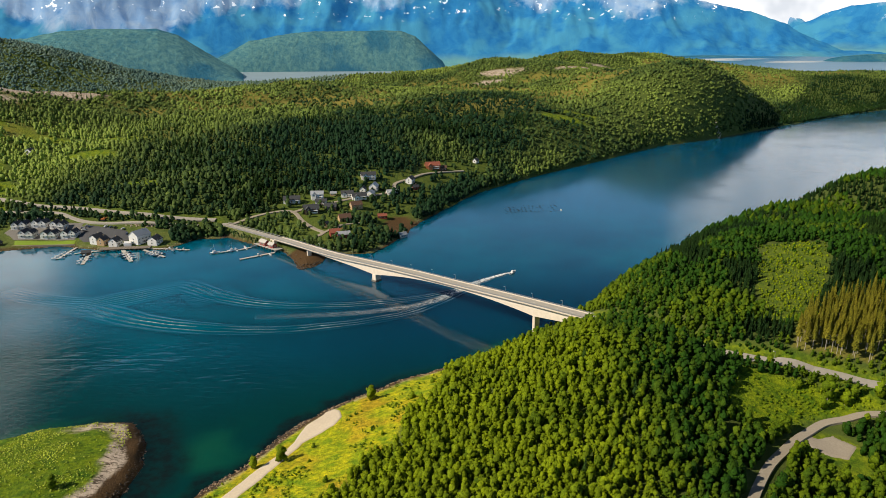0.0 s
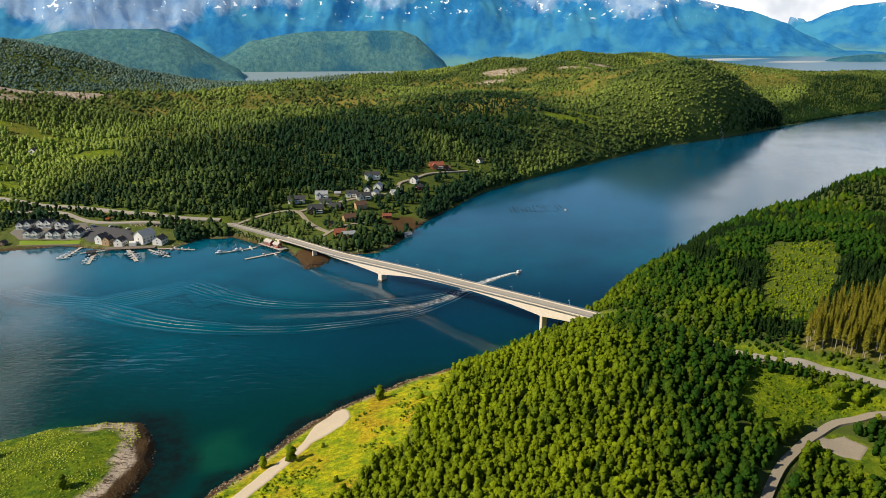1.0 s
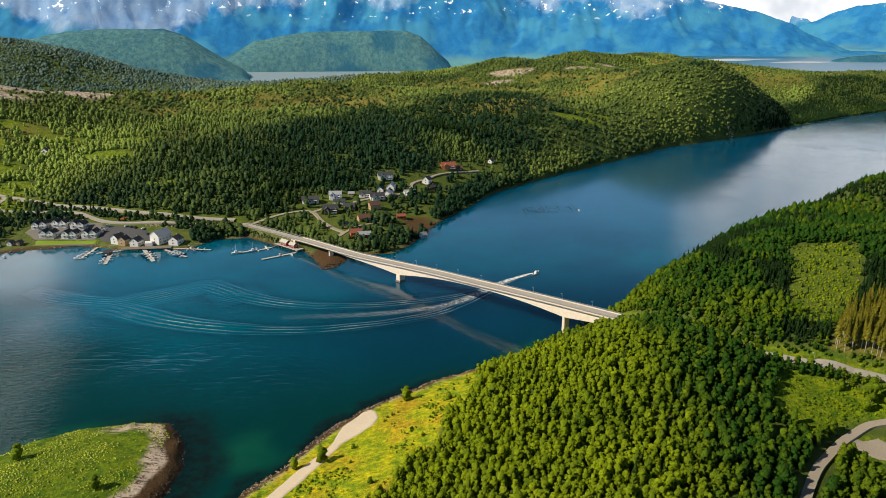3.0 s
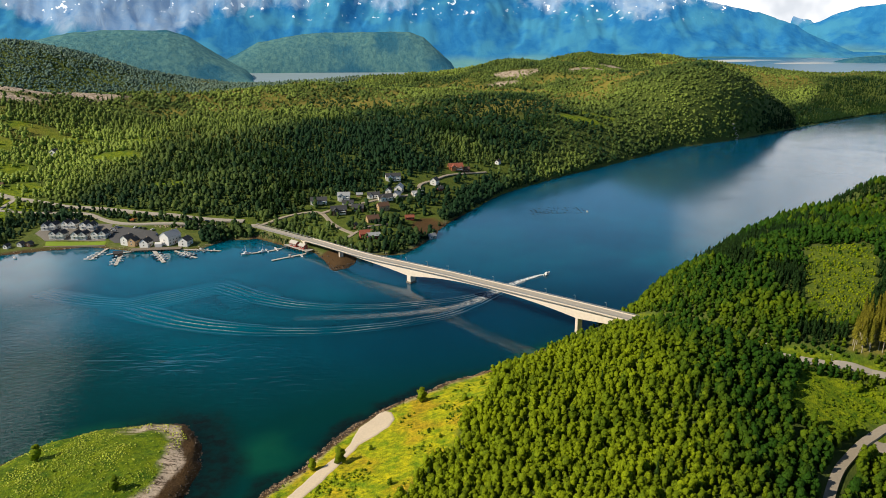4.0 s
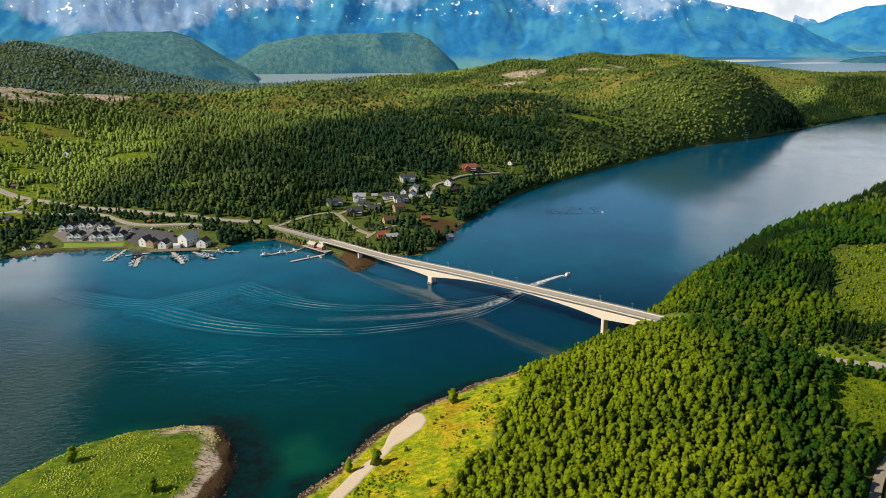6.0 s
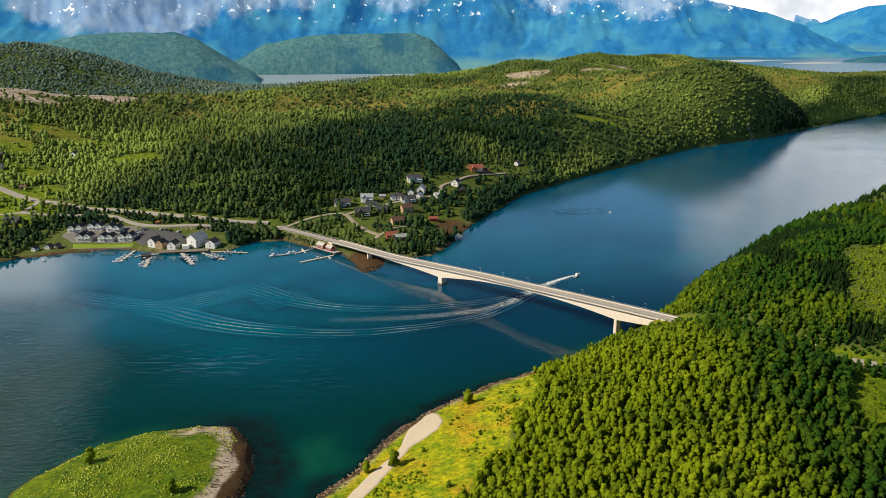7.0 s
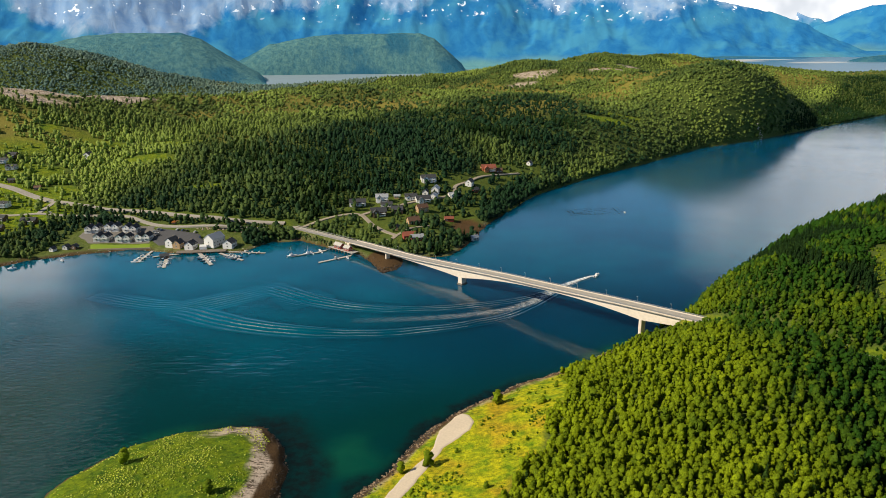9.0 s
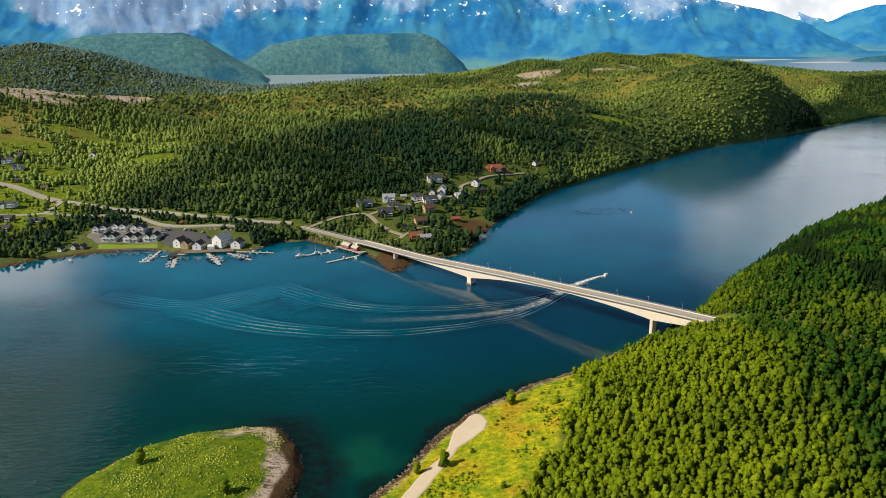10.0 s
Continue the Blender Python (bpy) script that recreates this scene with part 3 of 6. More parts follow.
# village grass held low: cloud shade is put into its ground colour
grass = np.maximum.reduce([grass] + [0.42 * soft(inland(p, gx, gy) + 5 * fbm(gx, gy, 15, 3, 9), -2, 3) for p in (UPPER_CLEARING,)] + [0.13 * soft(inland(VILLAGE, gx, gy) + 5 * fbm(gx, gy, 15, 3, 9), -2, 3)] + [0.06 * soft(16 - segment(gx, gy, -222, 652, -150, 592)[0], 0, 5) * soft(gz, 3, 5), 0.15 * (inland(HARBOUR, gx, gy) > 0)])
grass = np.maximum(grass, np.maximum(0.35 * soft(10 - to_line(HIGHWAY_W, gx, gy), 0, 4), 0.8 * soft(10 - to_line(ROAD_E, gx, gy), 0, 4)))
for cx, cy, rx, ry in GLADES:
    grass = np.maximum(grass, 0.8 * soft(1.15 - np.hypot((gx - cx) / rx, (gy - cy) / ry) + 0.4 * fbm(gx, gy, 20, 3, 78), 0, 0.4))
high = (dw > 0) * soft(gz, 45, 80)
heath = high * np.maximum(soft(gx, -760, -640), soft(1180 - gy, 0, 60)) * soft(dw, 120, 220) * soft(fbm(gx, gy, 110, 4, 31), -0.20, 0.20)
heath = np.maximum(heath, 0.7 * (inland(SPRUCE_STAND, gx, gy) > 0))
bald = np.zeros_like(gx)
for bx, by, bw, bh in BALD:
    bald = np.maximum(bald, soft(1.2 - np.hypot((gx - bx) / bw, (gy - by) / bh) + 0.5 * fbm(gx, gy, 25, 3, 77), 0, 0.5))
stone = np.maximum(soft(np.where(di > -3, 15, 6) - shore + np.where(di > -3, 6.5, 3) * fbm(gx, gy, 12, 4, 8), 0, 3) * soft(shore, -1, 1) * np.where(di > -3, soft(gx, -178, -158), np.where(dw > -3, np.where(gx < -20, 0.2, 0.0), 0.6)), bald)
stone = np.maximum(stone, 0.04 * soft(inland(HARBOUR, gx, gy), 0, 6))
tide = soft(np.where(dw > -5, np.where(gx < 0, 1.8, -3.0), np.where(di > -5, 3.2 + 4.5 * soft(gx, -160, -140) + 3.0 * fbm(gx, gy, 11, 3, 87), 4.8 + 3.0 * fbm(gx, gy, 13, 3, 88))) - shore, 0, 1.6)
tide = np.where(dw > -30, np.maximum(tide, soft(6.5 - shore, 0, 3) * (gx < -325) * (gx > -470)) * soft(3.4 - gz, 0, 1.4), tide)
tide = np.maximum(tide, soft(19 - segment(gx, gy, -110, 528, -114, 560)[0], 0, 4) * soft(7 - gz, 0, 2))
tide = np.maximum(tide, soft(24 - np.hypot(gx + 38, (gy - 655) / 1.5) + 5 * fbm(gx, gy, 12, 3, 65), 0, 5) * soft(4 - gz, 0, 2))
tagged(new("ground", mesh_np("ground", np.stack([gx, gy, gz], 1), gq, GROUND, True, grass=grass, heath=heath, stone=stone, tide=tide, lush=np.maximum.reduce([soft(di, -2, 2), 0.9 * soft(gx, 80, 100) * (gy < 450), 0.85 * soft(dw, -5, 0)]))),
       "green hilly land with meadows and rocky shore round a strait", "ground", kind="structure")

wx, wy, wq = polar(np.concatenate([np.arange(-180, -48, 6.0), np.arange(-48, 48, 0.6), np.arange(48, 180.1, 6.0)]), np.concatenate([[0.001, 60, 120], np.geomspace(160, 4800, 250)]))
ws = np.maximum(np.maximum(inland(WEST, wx, wy), inland(EAST, wx, wy)), inland(ISLE, wx, wy))
shallow = 0.9 * soft(ws + 3 * fbm(wx, wy, 18, 3, 6), -9, 0) * np.where(inland(WEST, wx, wy) > -40, 0.15, 1.0)
cove = np.hypot((wx + 101) / 17, (wy - 266) / 30)
shallow = np.maximum(shallow, 0.7 * soft(1.1 - cove + 0.7 * fbm(wx, wy, 20, 3, 15), 0, 1.1))


def teal(x, y):
    return soft(500 - y + 60 * fbm(x, y, 120, 2, 19), 0, 190)


near = teal(wx, wy)
to_isle, to_east = -inland(ISLE, wx, wy), -inland(EAST, wx, wy)
kelp = np.maximum(soft(15 + 9 * soft(wx, -165, -125) + 6 * fbm(wx, wy, 16, 3, 36) - to_isle, 0, 16) * soft(wx, -190, -145), soft(9 + 7 * fbm(wx, wy, 12, 3, 37) - to_east, 0, 7) * soft(360 - wy, 0, 40))
kelp = np.maximum(kelp, 0.8 * soft(1.1 - np.hypot((wx + 96) / 10, (wy - 243) / 14) + 0.4 * fbm(wx, wy, 9, 3, 38), 0, 0.6))


def channel(x, y):
    return soft(x + 25 * fbm(x, y, 90, 2, 18), -150, -20) * (1 - 0.8 * soft(y, 450, 560))


def breeze(x, y):
    return soft(-205 - 0.3 * (y - 300) - x + 60 * fbm(x, y, 90, 3, 91), -40, 150) * soft(500 - y, 0, 140)


def ripple(x, y):
    r = np.exp(-((x + 175) / 52) ** 2 - ((y - 356) / 26) ** 2) * np.clip(0.7 + 1.2 * fbm(x, y, 26, 3, 92), 0, 1.4)
    return r + 0.35 * np.exp(-((x + 120) / 60) ** 2 - ((y - 345) / 40) ** 2) * np.clip(0.5 + fbm(x, y, 30, 3, 93), 0, 1)


tagged(new("water", mesh_np("water", np.stack([wx, wy, np.zeros_like(wx)], 1), wq, WATER, True, shallow=shallow * (1 - kelp), kelp=kelp, near=near, deep=channel(wx, wy), far_mirror=soft(wy, 540, 800), breeze=breeze(wx, wy), ripple=ripple(wx, wy))),
       "deep blue rippled water of a tidal strait", "water", kind="structure")


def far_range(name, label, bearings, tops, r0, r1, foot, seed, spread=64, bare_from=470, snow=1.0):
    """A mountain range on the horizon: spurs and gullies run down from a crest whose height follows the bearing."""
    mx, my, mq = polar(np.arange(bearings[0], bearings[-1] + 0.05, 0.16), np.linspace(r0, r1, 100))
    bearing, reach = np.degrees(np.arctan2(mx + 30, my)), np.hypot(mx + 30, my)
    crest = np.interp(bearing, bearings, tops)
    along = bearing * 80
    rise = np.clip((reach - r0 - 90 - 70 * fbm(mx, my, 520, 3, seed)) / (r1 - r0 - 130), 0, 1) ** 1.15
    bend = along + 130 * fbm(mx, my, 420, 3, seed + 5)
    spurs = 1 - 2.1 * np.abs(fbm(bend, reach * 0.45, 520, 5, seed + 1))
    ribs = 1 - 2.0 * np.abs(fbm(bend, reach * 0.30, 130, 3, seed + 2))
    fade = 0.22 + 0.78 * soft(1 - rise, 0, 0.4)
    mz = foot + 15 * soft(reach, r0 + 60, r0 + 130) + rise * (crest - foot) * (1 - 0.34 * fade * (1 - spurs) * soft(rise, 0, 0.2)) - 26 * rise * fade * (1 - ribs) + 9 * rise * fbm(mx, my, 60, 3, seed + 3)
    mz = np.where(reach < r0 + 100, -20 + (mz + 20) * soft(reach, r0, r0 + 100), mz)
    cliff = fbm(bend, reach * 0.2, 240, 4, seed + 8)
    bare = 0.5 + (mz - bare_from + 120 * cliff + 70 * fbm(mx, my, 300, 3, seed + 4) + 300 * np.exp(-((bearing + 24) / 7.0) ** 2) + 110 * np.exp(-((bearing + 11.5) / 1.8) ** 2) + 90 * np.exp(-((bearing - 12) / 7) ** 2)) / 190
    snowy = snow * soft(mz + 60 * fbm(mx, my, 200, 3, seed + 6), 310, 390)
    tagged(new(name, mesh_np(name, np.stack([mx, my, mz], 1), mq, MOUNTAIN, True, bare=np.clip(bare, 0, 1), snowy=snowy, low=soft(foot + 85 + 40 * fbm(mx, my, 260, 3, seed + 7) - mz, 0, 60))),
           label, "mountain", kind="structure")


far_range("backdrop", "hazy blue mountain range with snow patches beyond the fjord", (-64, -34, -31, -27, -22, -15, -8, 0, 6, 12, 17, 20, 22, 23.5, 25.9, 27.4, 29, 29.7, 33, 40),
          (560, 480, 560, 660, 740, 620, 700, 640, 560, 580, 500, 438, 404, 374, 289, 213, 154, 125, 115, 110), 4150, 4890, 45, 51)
far_range("backdrop_east", "haze-blue mountain across the far arm of the fjord", (20, 24, 25.9, 27, 28.6, 30, 31.5, 36, 46, 64), (120, 150, 249, 318, 382, 418, 432, 500, 560, 560), 5000, 5640, 100, 81, bare_from=470, snow=0.3)
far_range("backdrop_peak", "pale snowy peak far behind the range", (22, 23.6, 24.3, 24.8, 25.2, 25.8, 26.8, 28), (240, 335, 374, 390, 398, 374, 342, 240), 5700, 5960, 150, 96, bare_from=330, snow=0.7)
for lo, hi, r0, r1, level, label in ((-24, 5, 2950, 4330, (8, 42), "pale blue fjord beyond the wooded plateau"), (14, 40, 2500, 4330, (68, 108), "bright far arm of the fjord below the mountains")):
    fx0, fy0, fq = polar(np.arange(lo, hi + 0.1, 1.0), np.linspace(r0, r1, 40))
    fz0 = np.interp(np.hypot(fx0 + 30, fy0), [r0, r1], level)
    tagged(new("water_far", mesh_np("water_far", np.stack([fx0, fy0, fz0], 1), fq, FAR_SKY_PALE if lo < 0 else FAR_WATER, True)), label, "water", kind="structure")


def far_isle(cx, cy, rx, ry, top, base, seed, power=1.0, mat=None, label="haze-tinted wooded island across the fjord"):
    u, v = np.meshgrid(np.linspace(-1, 1, 90), np.linspace(-1, 1, 50), indexing="ij")
    x, y = cx + u * rx, cy + v * ry
    r = np.clip(1 - (u * u + v * v), 0, 1) ** power
    z = base - 6 + (top - base + 6) * r * (1 + 0.18 * fbm(x, y, 260, 4, seed))
    i = np.arange(u.size).reshape(u.shape)
    quads = np.stack([i[:-1, :-1], i[1:, :-1], i[1:, 1:], i[:-1, 1:]], -1).reshape(-1, 4)
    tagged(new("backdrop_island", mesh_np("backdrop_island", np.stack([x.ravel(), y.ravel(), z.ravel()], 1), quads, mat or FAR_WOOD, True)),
           label, "island", kind="structure")


def far_wood_material():
    m, t, p = material("hazed_far_woods")
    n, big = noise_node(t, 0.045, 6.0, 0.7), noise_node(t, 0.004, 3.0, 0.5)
    # blue of the distance haze is painted into the woods
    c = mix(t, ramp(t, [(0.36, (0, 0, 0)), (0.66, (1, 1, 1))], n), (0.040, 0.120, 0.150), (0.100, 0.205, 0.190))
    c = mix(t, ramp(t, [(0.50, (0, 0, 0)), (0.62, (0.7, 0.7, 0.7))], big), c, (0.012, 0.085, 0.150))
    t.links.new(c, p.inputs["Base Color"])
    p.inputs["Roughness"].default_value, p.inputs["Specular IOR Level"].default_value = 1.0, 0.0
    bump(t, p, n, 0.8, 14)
    # a glow in the same colour adds the haze's brightness
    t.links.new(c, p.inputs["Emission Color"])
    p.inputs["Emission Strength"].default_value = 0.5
    return m


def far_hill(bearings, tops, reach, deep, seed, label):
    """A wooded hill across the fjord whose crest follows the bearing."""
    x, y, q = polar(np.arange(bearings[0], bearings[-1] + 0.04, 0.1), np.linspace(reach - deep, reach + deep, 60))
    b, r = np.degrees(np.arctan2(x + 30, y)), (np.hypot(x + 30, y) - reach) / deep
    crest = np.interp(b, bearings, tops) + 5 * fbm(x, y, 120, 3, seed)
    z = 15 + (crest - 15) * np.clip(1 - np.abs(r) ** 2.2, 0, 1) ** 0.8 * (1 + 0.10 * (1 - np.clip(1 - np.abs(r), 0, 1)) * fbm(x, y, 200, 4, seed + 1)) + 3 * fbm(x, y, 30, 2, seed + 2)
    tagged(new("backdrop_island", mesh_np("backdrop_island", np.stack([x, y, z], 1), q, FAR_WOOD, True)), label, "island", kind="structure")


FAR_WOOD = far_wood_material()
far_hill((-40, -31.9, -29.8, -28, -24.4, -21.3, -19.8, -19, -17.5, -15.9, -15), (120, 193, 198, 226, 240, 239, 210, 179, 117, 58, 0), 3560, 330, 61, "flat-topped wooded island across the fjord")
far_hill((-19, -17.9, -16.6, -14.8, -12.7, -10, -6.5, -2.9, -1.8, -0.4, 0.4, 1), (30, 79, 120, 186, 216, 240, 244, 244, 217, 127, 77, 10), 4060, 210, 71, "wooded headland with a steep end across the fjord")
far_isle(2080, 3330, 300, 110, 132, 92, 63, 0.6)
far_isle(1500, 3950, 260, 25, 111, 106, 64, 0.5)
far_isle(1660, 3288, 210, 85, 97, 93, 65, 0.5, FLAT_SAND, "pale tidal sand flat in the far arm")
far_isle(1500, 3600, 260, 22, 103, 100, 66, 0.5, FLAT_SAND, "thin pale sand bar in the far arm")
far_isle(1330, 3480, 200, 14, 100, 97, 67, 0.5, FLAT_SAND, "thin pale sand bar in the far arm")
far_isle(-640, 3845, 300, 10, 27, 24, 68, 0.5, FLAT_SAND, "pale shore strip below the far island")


# ---- roads, lots ----
def ribbon(name, points, width, mat, label, category="road", lift=0.25, step=5.0):
    """A road laid on the ground, with a crown and sides that go down into it."""
    line = curve(points, step)
    d = np.gradient(line[:, :2], axis=0)
    d /= np.linalg.norm(d, axis=1)[:, None]
    side = np.stack([d[:, 1], -d[:, 0]], 1)
    across = np.array([-0.5, -0.5, -0.25, 0.25, 0.5, 0.5]) * width
    pts = line[:, None, :2] + side[:, None] * across[None, :, None]
    z = ground(pts[..., 0], pts[..., 1])
    z = np.maximum(z, ground(line[:, 0], line[:, 1])[:, None] - 0.2) + lift
    z = z.max(1, keepdims=True) * 0.6 + z * 0.4 + np.array([-1.2, 0, 0.05, 0.05, 0, -1.2])
    v = np.concatenate([pts, z[..., None]], 2).reshape(-1, 3)
    i = np.arange(len(v)).reshape(-1, 6)
    q = np.stack([i[:-1, :-1], i[:-1, 1:], i[1:, 1:], i[1:, :-1]], -1).reshape(-1, 4)
    return tagged(new(name, mesh_np(name, v, q, mat, False)), label, category, kind="structure")


def patch(name, poly, mat, label, category, lift=0.25, step=2.5, ragged=0.8):
    """A paved or mown area laid on the ground inside an outline."""
    p = np.array(poly, float)
    x0, y0 = p.min(0) - 3
    x1, y1 = p.max(0) + 3
    u, v = np.meshgrid(np.arange(x0, x1, step), np.arange(y0, y1, step), indexing="ij")
    i = np.arange(u.size).reshape(u.shape)
    q = np.stack([i[:-1, :-1], i[1:, :-1], i[1:, 1:], i[:-1, 1:]], -1).reshape(-1, 4)
    s = (inland(poly, u, v) + ragged * fbm(u, v, 6, 2, 4)).ravel()
    z = ground(u, v).ravel() + lift - 1.2 * soft(-s, 0, 2)
    q = q[(s[q] > -2.6).all(1)]
    used, q = np.unique(q, return_inverse=True)
    verts = np.stack([u.ravel(), v.ravel(), z], 1)[used]
    return tagged(new(name, mesh_np(name, verts, q.reshape(-1, 4), mat, True)), label, category, kind="structure")


patch("pavement_yard", [(-410, 640), (-345, 641), (-338, 612), (-336, 601), (-392, 600), (-408, 615)], YARD, "grey gravel yard between the holiday cabins", "yard", 0.18)
ribbon("road_highway", HIGHWAY_W, 8.0, ASPHALT, "two-lane asphalt highway along the foot of the hill", lift=0.5)
ribbon("road_local", LOCAL_W, 5.0, ASPHALT, "narrow asphalt road above the harbour", lift=0.5)
ribbon("road_link", LINK_W, 5.0, ASPHALT, "short asphalt link between two roads", lift=0.5)
ribbon("road_village", VILLAGE_A, 4.2, TRACK, "pale gravel village road", lift=0.5)
ribbon("road_barn", VILLAGE_B, 3.5, TRACK, "gravel drive past the barn", lift=0.5)
ribbon("road_upper_village", VILLAGE_C, 4.2, TRACK, "pale gravel lane between houses", lift=0.5)
ribbon("road_east", ROAD_E, 7.5, ASPHALT, "two-lane asphalt road leaving the bridge through woods", lift=0.3, step=3)
ribbon("road_track", TRACK_E, 3.5, TRACK, "winding gravel track through birch wood", lift=0.3, step=2.5)
patch("road_layby", LOT_E, TRACK, "pale gravel layby beside the track", "layby", 0.2, 1.0)
patch("pavement_spit", SPIT, GRAVEL, "pale gravel road and turning place along the shore", "gravel road", 0.25, 0.8, 0.6)
patch("pavement_harbour", LOT_W, DARK_ASPHALT, "dark asphalt car park at the harbour", "car park", 0.4, 2.0)


# ---- bridge ----
P1, P2 = np.array((-48.9, 497.4)), np.array((60.0, 391.0))
BRIDGE_LINE = curve([(-213, 645.3, 7.0), (-191.8, 627.9, 7.1), (-171.7, 611.1, 7.4), (-152.5, 594.2, 7.9), (-132.8, 576.3, 8.6), (-113.4, 556.8, 9.5), (-86.1, 528.9, 11.2), (*P1, 13.3),
                     (-21.3, 470.6, 16.1), (6, 443.6, 18.4), (33, 417.3, 20.6), (*P2, 22.7), (87, 364.5, 24.6)], 3.0)
_step = np.linalg.norm(np.diff(BRIDGE_LINE[:, :2], axis=0), axis=1)
BRIDGE_S = np.concatenate([[0], np.cumsum(_step)])
S_AB, S_P0, S_P1, S_P2 = (BRIDGE_S[np.argmin(np.hypot(*(BRIDGE_LINE[:, :2] - q).T))] for q in ((-146, 588.5), (-111, 554), P1, P2))
S_END = BRIDGE_S[-1]


def deck_z(s):
    return np.interp(s, BRIDGE_S, BRIDGE_LINE[:, 2])


def girder_depth(s):
    s = np.asarray(s, float)
    span = np.abs((s - (S_P1 + S_P2) / 2) / ((S_P2 - S_P1) / 2))
    main = 2.6 + 5.2 * np.clip(span, 0, 1) ** 2.0
    west = 1.9 + 5.9 * np.clip((s - S_P0) / (S_P1 - S_P0), 0, 1) ** 2.0
    east = 7.8 - 2.6 * np.clip((s - S_P2) / (S_END - S_P2), 0, 1)
    return np.where(s < S_P1, west, np.where(s > S_P2, east, main))


def on_bridge(s, off=0.0):
    x, y = np.interp(s, BRIDGE_S, BRIDGE_LINE[:, 0]), np.interp(s, BRIDGE_S, BRIDGE_LINE[:, 1])
    dx, dy = np.interp(s + 2, BRIDGE_S, BRIDGE_LINE[:, 0]) - np.interp(s - 2, BRIDGE_S, BRIDGE_LINE[:, 0]), np.interp(s + 2, BRIDGE_S, BRIDGE_LINE[:, 1]) - np.interp(s - 2, BRIDGE_S, BRIDGE_LINE[:, 1])
    n = np.hypot(dx, dy)
    return x - dy / n * off, y + dx / n * off, math.atan2(float(np.mean(dy)), float(np.mean(dx)))


def swept(s0, s1, profile, step=2.5):
    """A bar along the bridge; profile(s) gives its outline as (off, height) corners."""
    ss = np.linspace(s0, s1, max(2, int((s1 - s0) / step)))
    rings = []
    for s in ss:
        z = float(deck_z(s))
        rings.append([(*on_bridge(s, o)[:2], z + h) for o, h in profile(s)])
    v = np.array(rings)
    n, k = v.shape[:2]
    i = np.arange(n * k).reshape(n, k)
    bm = bmesh.new()
    vs = [bm.verts.new(p) for p in v.reshape(-1, 3)]
    for a in range(n - 1):
        for b in range(k):
            c = (b + 1) % k
            bm.faces.new([vs[i[a, b]], vs[i[a + 1, b]], vs[i[a + 1, c]], vs[i[a, c]]])
    bm.faces.new([vs[j] for j in i[0]])
    bm.faces.new([vs[j] for j in i[-1][::-1]])
    bmesh.ops.recalc_face_normals(bm, faces=bm.faces[:])
    return bm


bridge = thing("bridge", Matrix(), "pale concrete box girder road bridge on slender piers across the strait", "bridge")
HALF = 4.7
RAIL_POST = shared(boxes((0, 0, 0, 0.1, 0.1, 0.95)), STEEL)
DASH = shared(boxes((0, 0, 0, 3.0, 0.16, 0.03)), WHITE_LINE)
part("girder", swept(S_AB, S_END, lambda s: [(-2.8, -0.55), (2.8, -0.55), (2.6, -float(girder_depth(s))), (-2.6, -float(girder_depth(s)))]), CONCRETE, bridge, "haunched cream concrete box girder")
part("deck_slab", swept(S_AB, S_END, lambda s: [(-HALF, -0.05), (HALF, -0.05), (HALF, -0.45), (3.1, -0.62), (-3.1, -0.62), (-HALF, -0.45)]), CONCRETE, bridge)
part("roadway", swept(0, S_END, lambda s: [(-4.15, 0.04), (0, 0.09), (4.15, 0.04), (4.15, -0.3), (-4.15, -0.3)]), ASPHALT, bridge, "sun-bleached grey asphalt roadway")
for side in (-1, 1):
    part("edge_beam", swept(S_AB, S_END, lambda s, k=side: [(k * HALF, 0.38), (k * 4.25, 0.38), (k * 4.22, -0.04), (k * HALF, -0.5)]), CONCRETE, bridge)
    for s in np.arange(4, S_END - 1, 3.6):
        x, y, a = on_bridge(s, side * 4.5)
        post = part("railing_post", RAIL_POST, None, bridge)
        post.matrix_basis = pose(float(x), float(y), float(deck_z(s)) + 0.75, 0, 0, math.degrees(a))
    for h in (0.62, 0.92, 1.2):
        part("handrail", swept(2, S_END, lambda s, k=side, g=h: [(k * 4.5 - 0.05, g - 0.05), (k * 4.5 + 0.05, g - 0.05), (k * 4.5 + 0.05, g + 0.05), (k * 4.5 - 0.05, g + 0.05)], 6.0), STEEL, bridge)
for off, wide in ((-3.5, 0.08), (3.5, 0.08)):
    part("edge_line", swept(0, S_END, lambda s, o=off, w=wide: [(o - w, 0.062), (o + w, 0.062), (o + w, 0.02), (o - w, 0.02)], 6.0), WHITE_LINE, bridge)
for s in np.arange(3, S_END - 4, 9.0):
    x, y, a = on_bridge(s)
    dash = part("lane_dash", DASH, None, bridge)
    dash.matrix_basis = pose(float(x), float(y), float(deck_z(s)) + 0.095, 0, 0, math.degrees(a))



def pier(s, along, across, foot, spread):
    x, y, a = on_bridge(s)
    top = float(deck_z(s) - girder_depth(s)) + 0.3
    bm = boxes((0, 0, (top + foot) / 2, along, across, top - foot), bevel=0.25)
    bmesh.ops.transform(bm, matrix=pose(float(x), float(y), 0, 0, 0, math.degrees(a)), verts=bm.verts[:])
    p = part("pier", bm, CONCRETE, bridge)
    if spread:
        bm = boxes((0, 0, (foot + 1.3) / 2, along + spread, across + spread, 1.3 - foot), bevel=0.3)
        bmesh.ops.transform(bm, matrix=pose(float(x), float(y), 0, 0, 0, math.degrees(a)), verts=bm.verts[:])
        part("footing", bm, PIER_WET, p, "dark tide-stained footing")


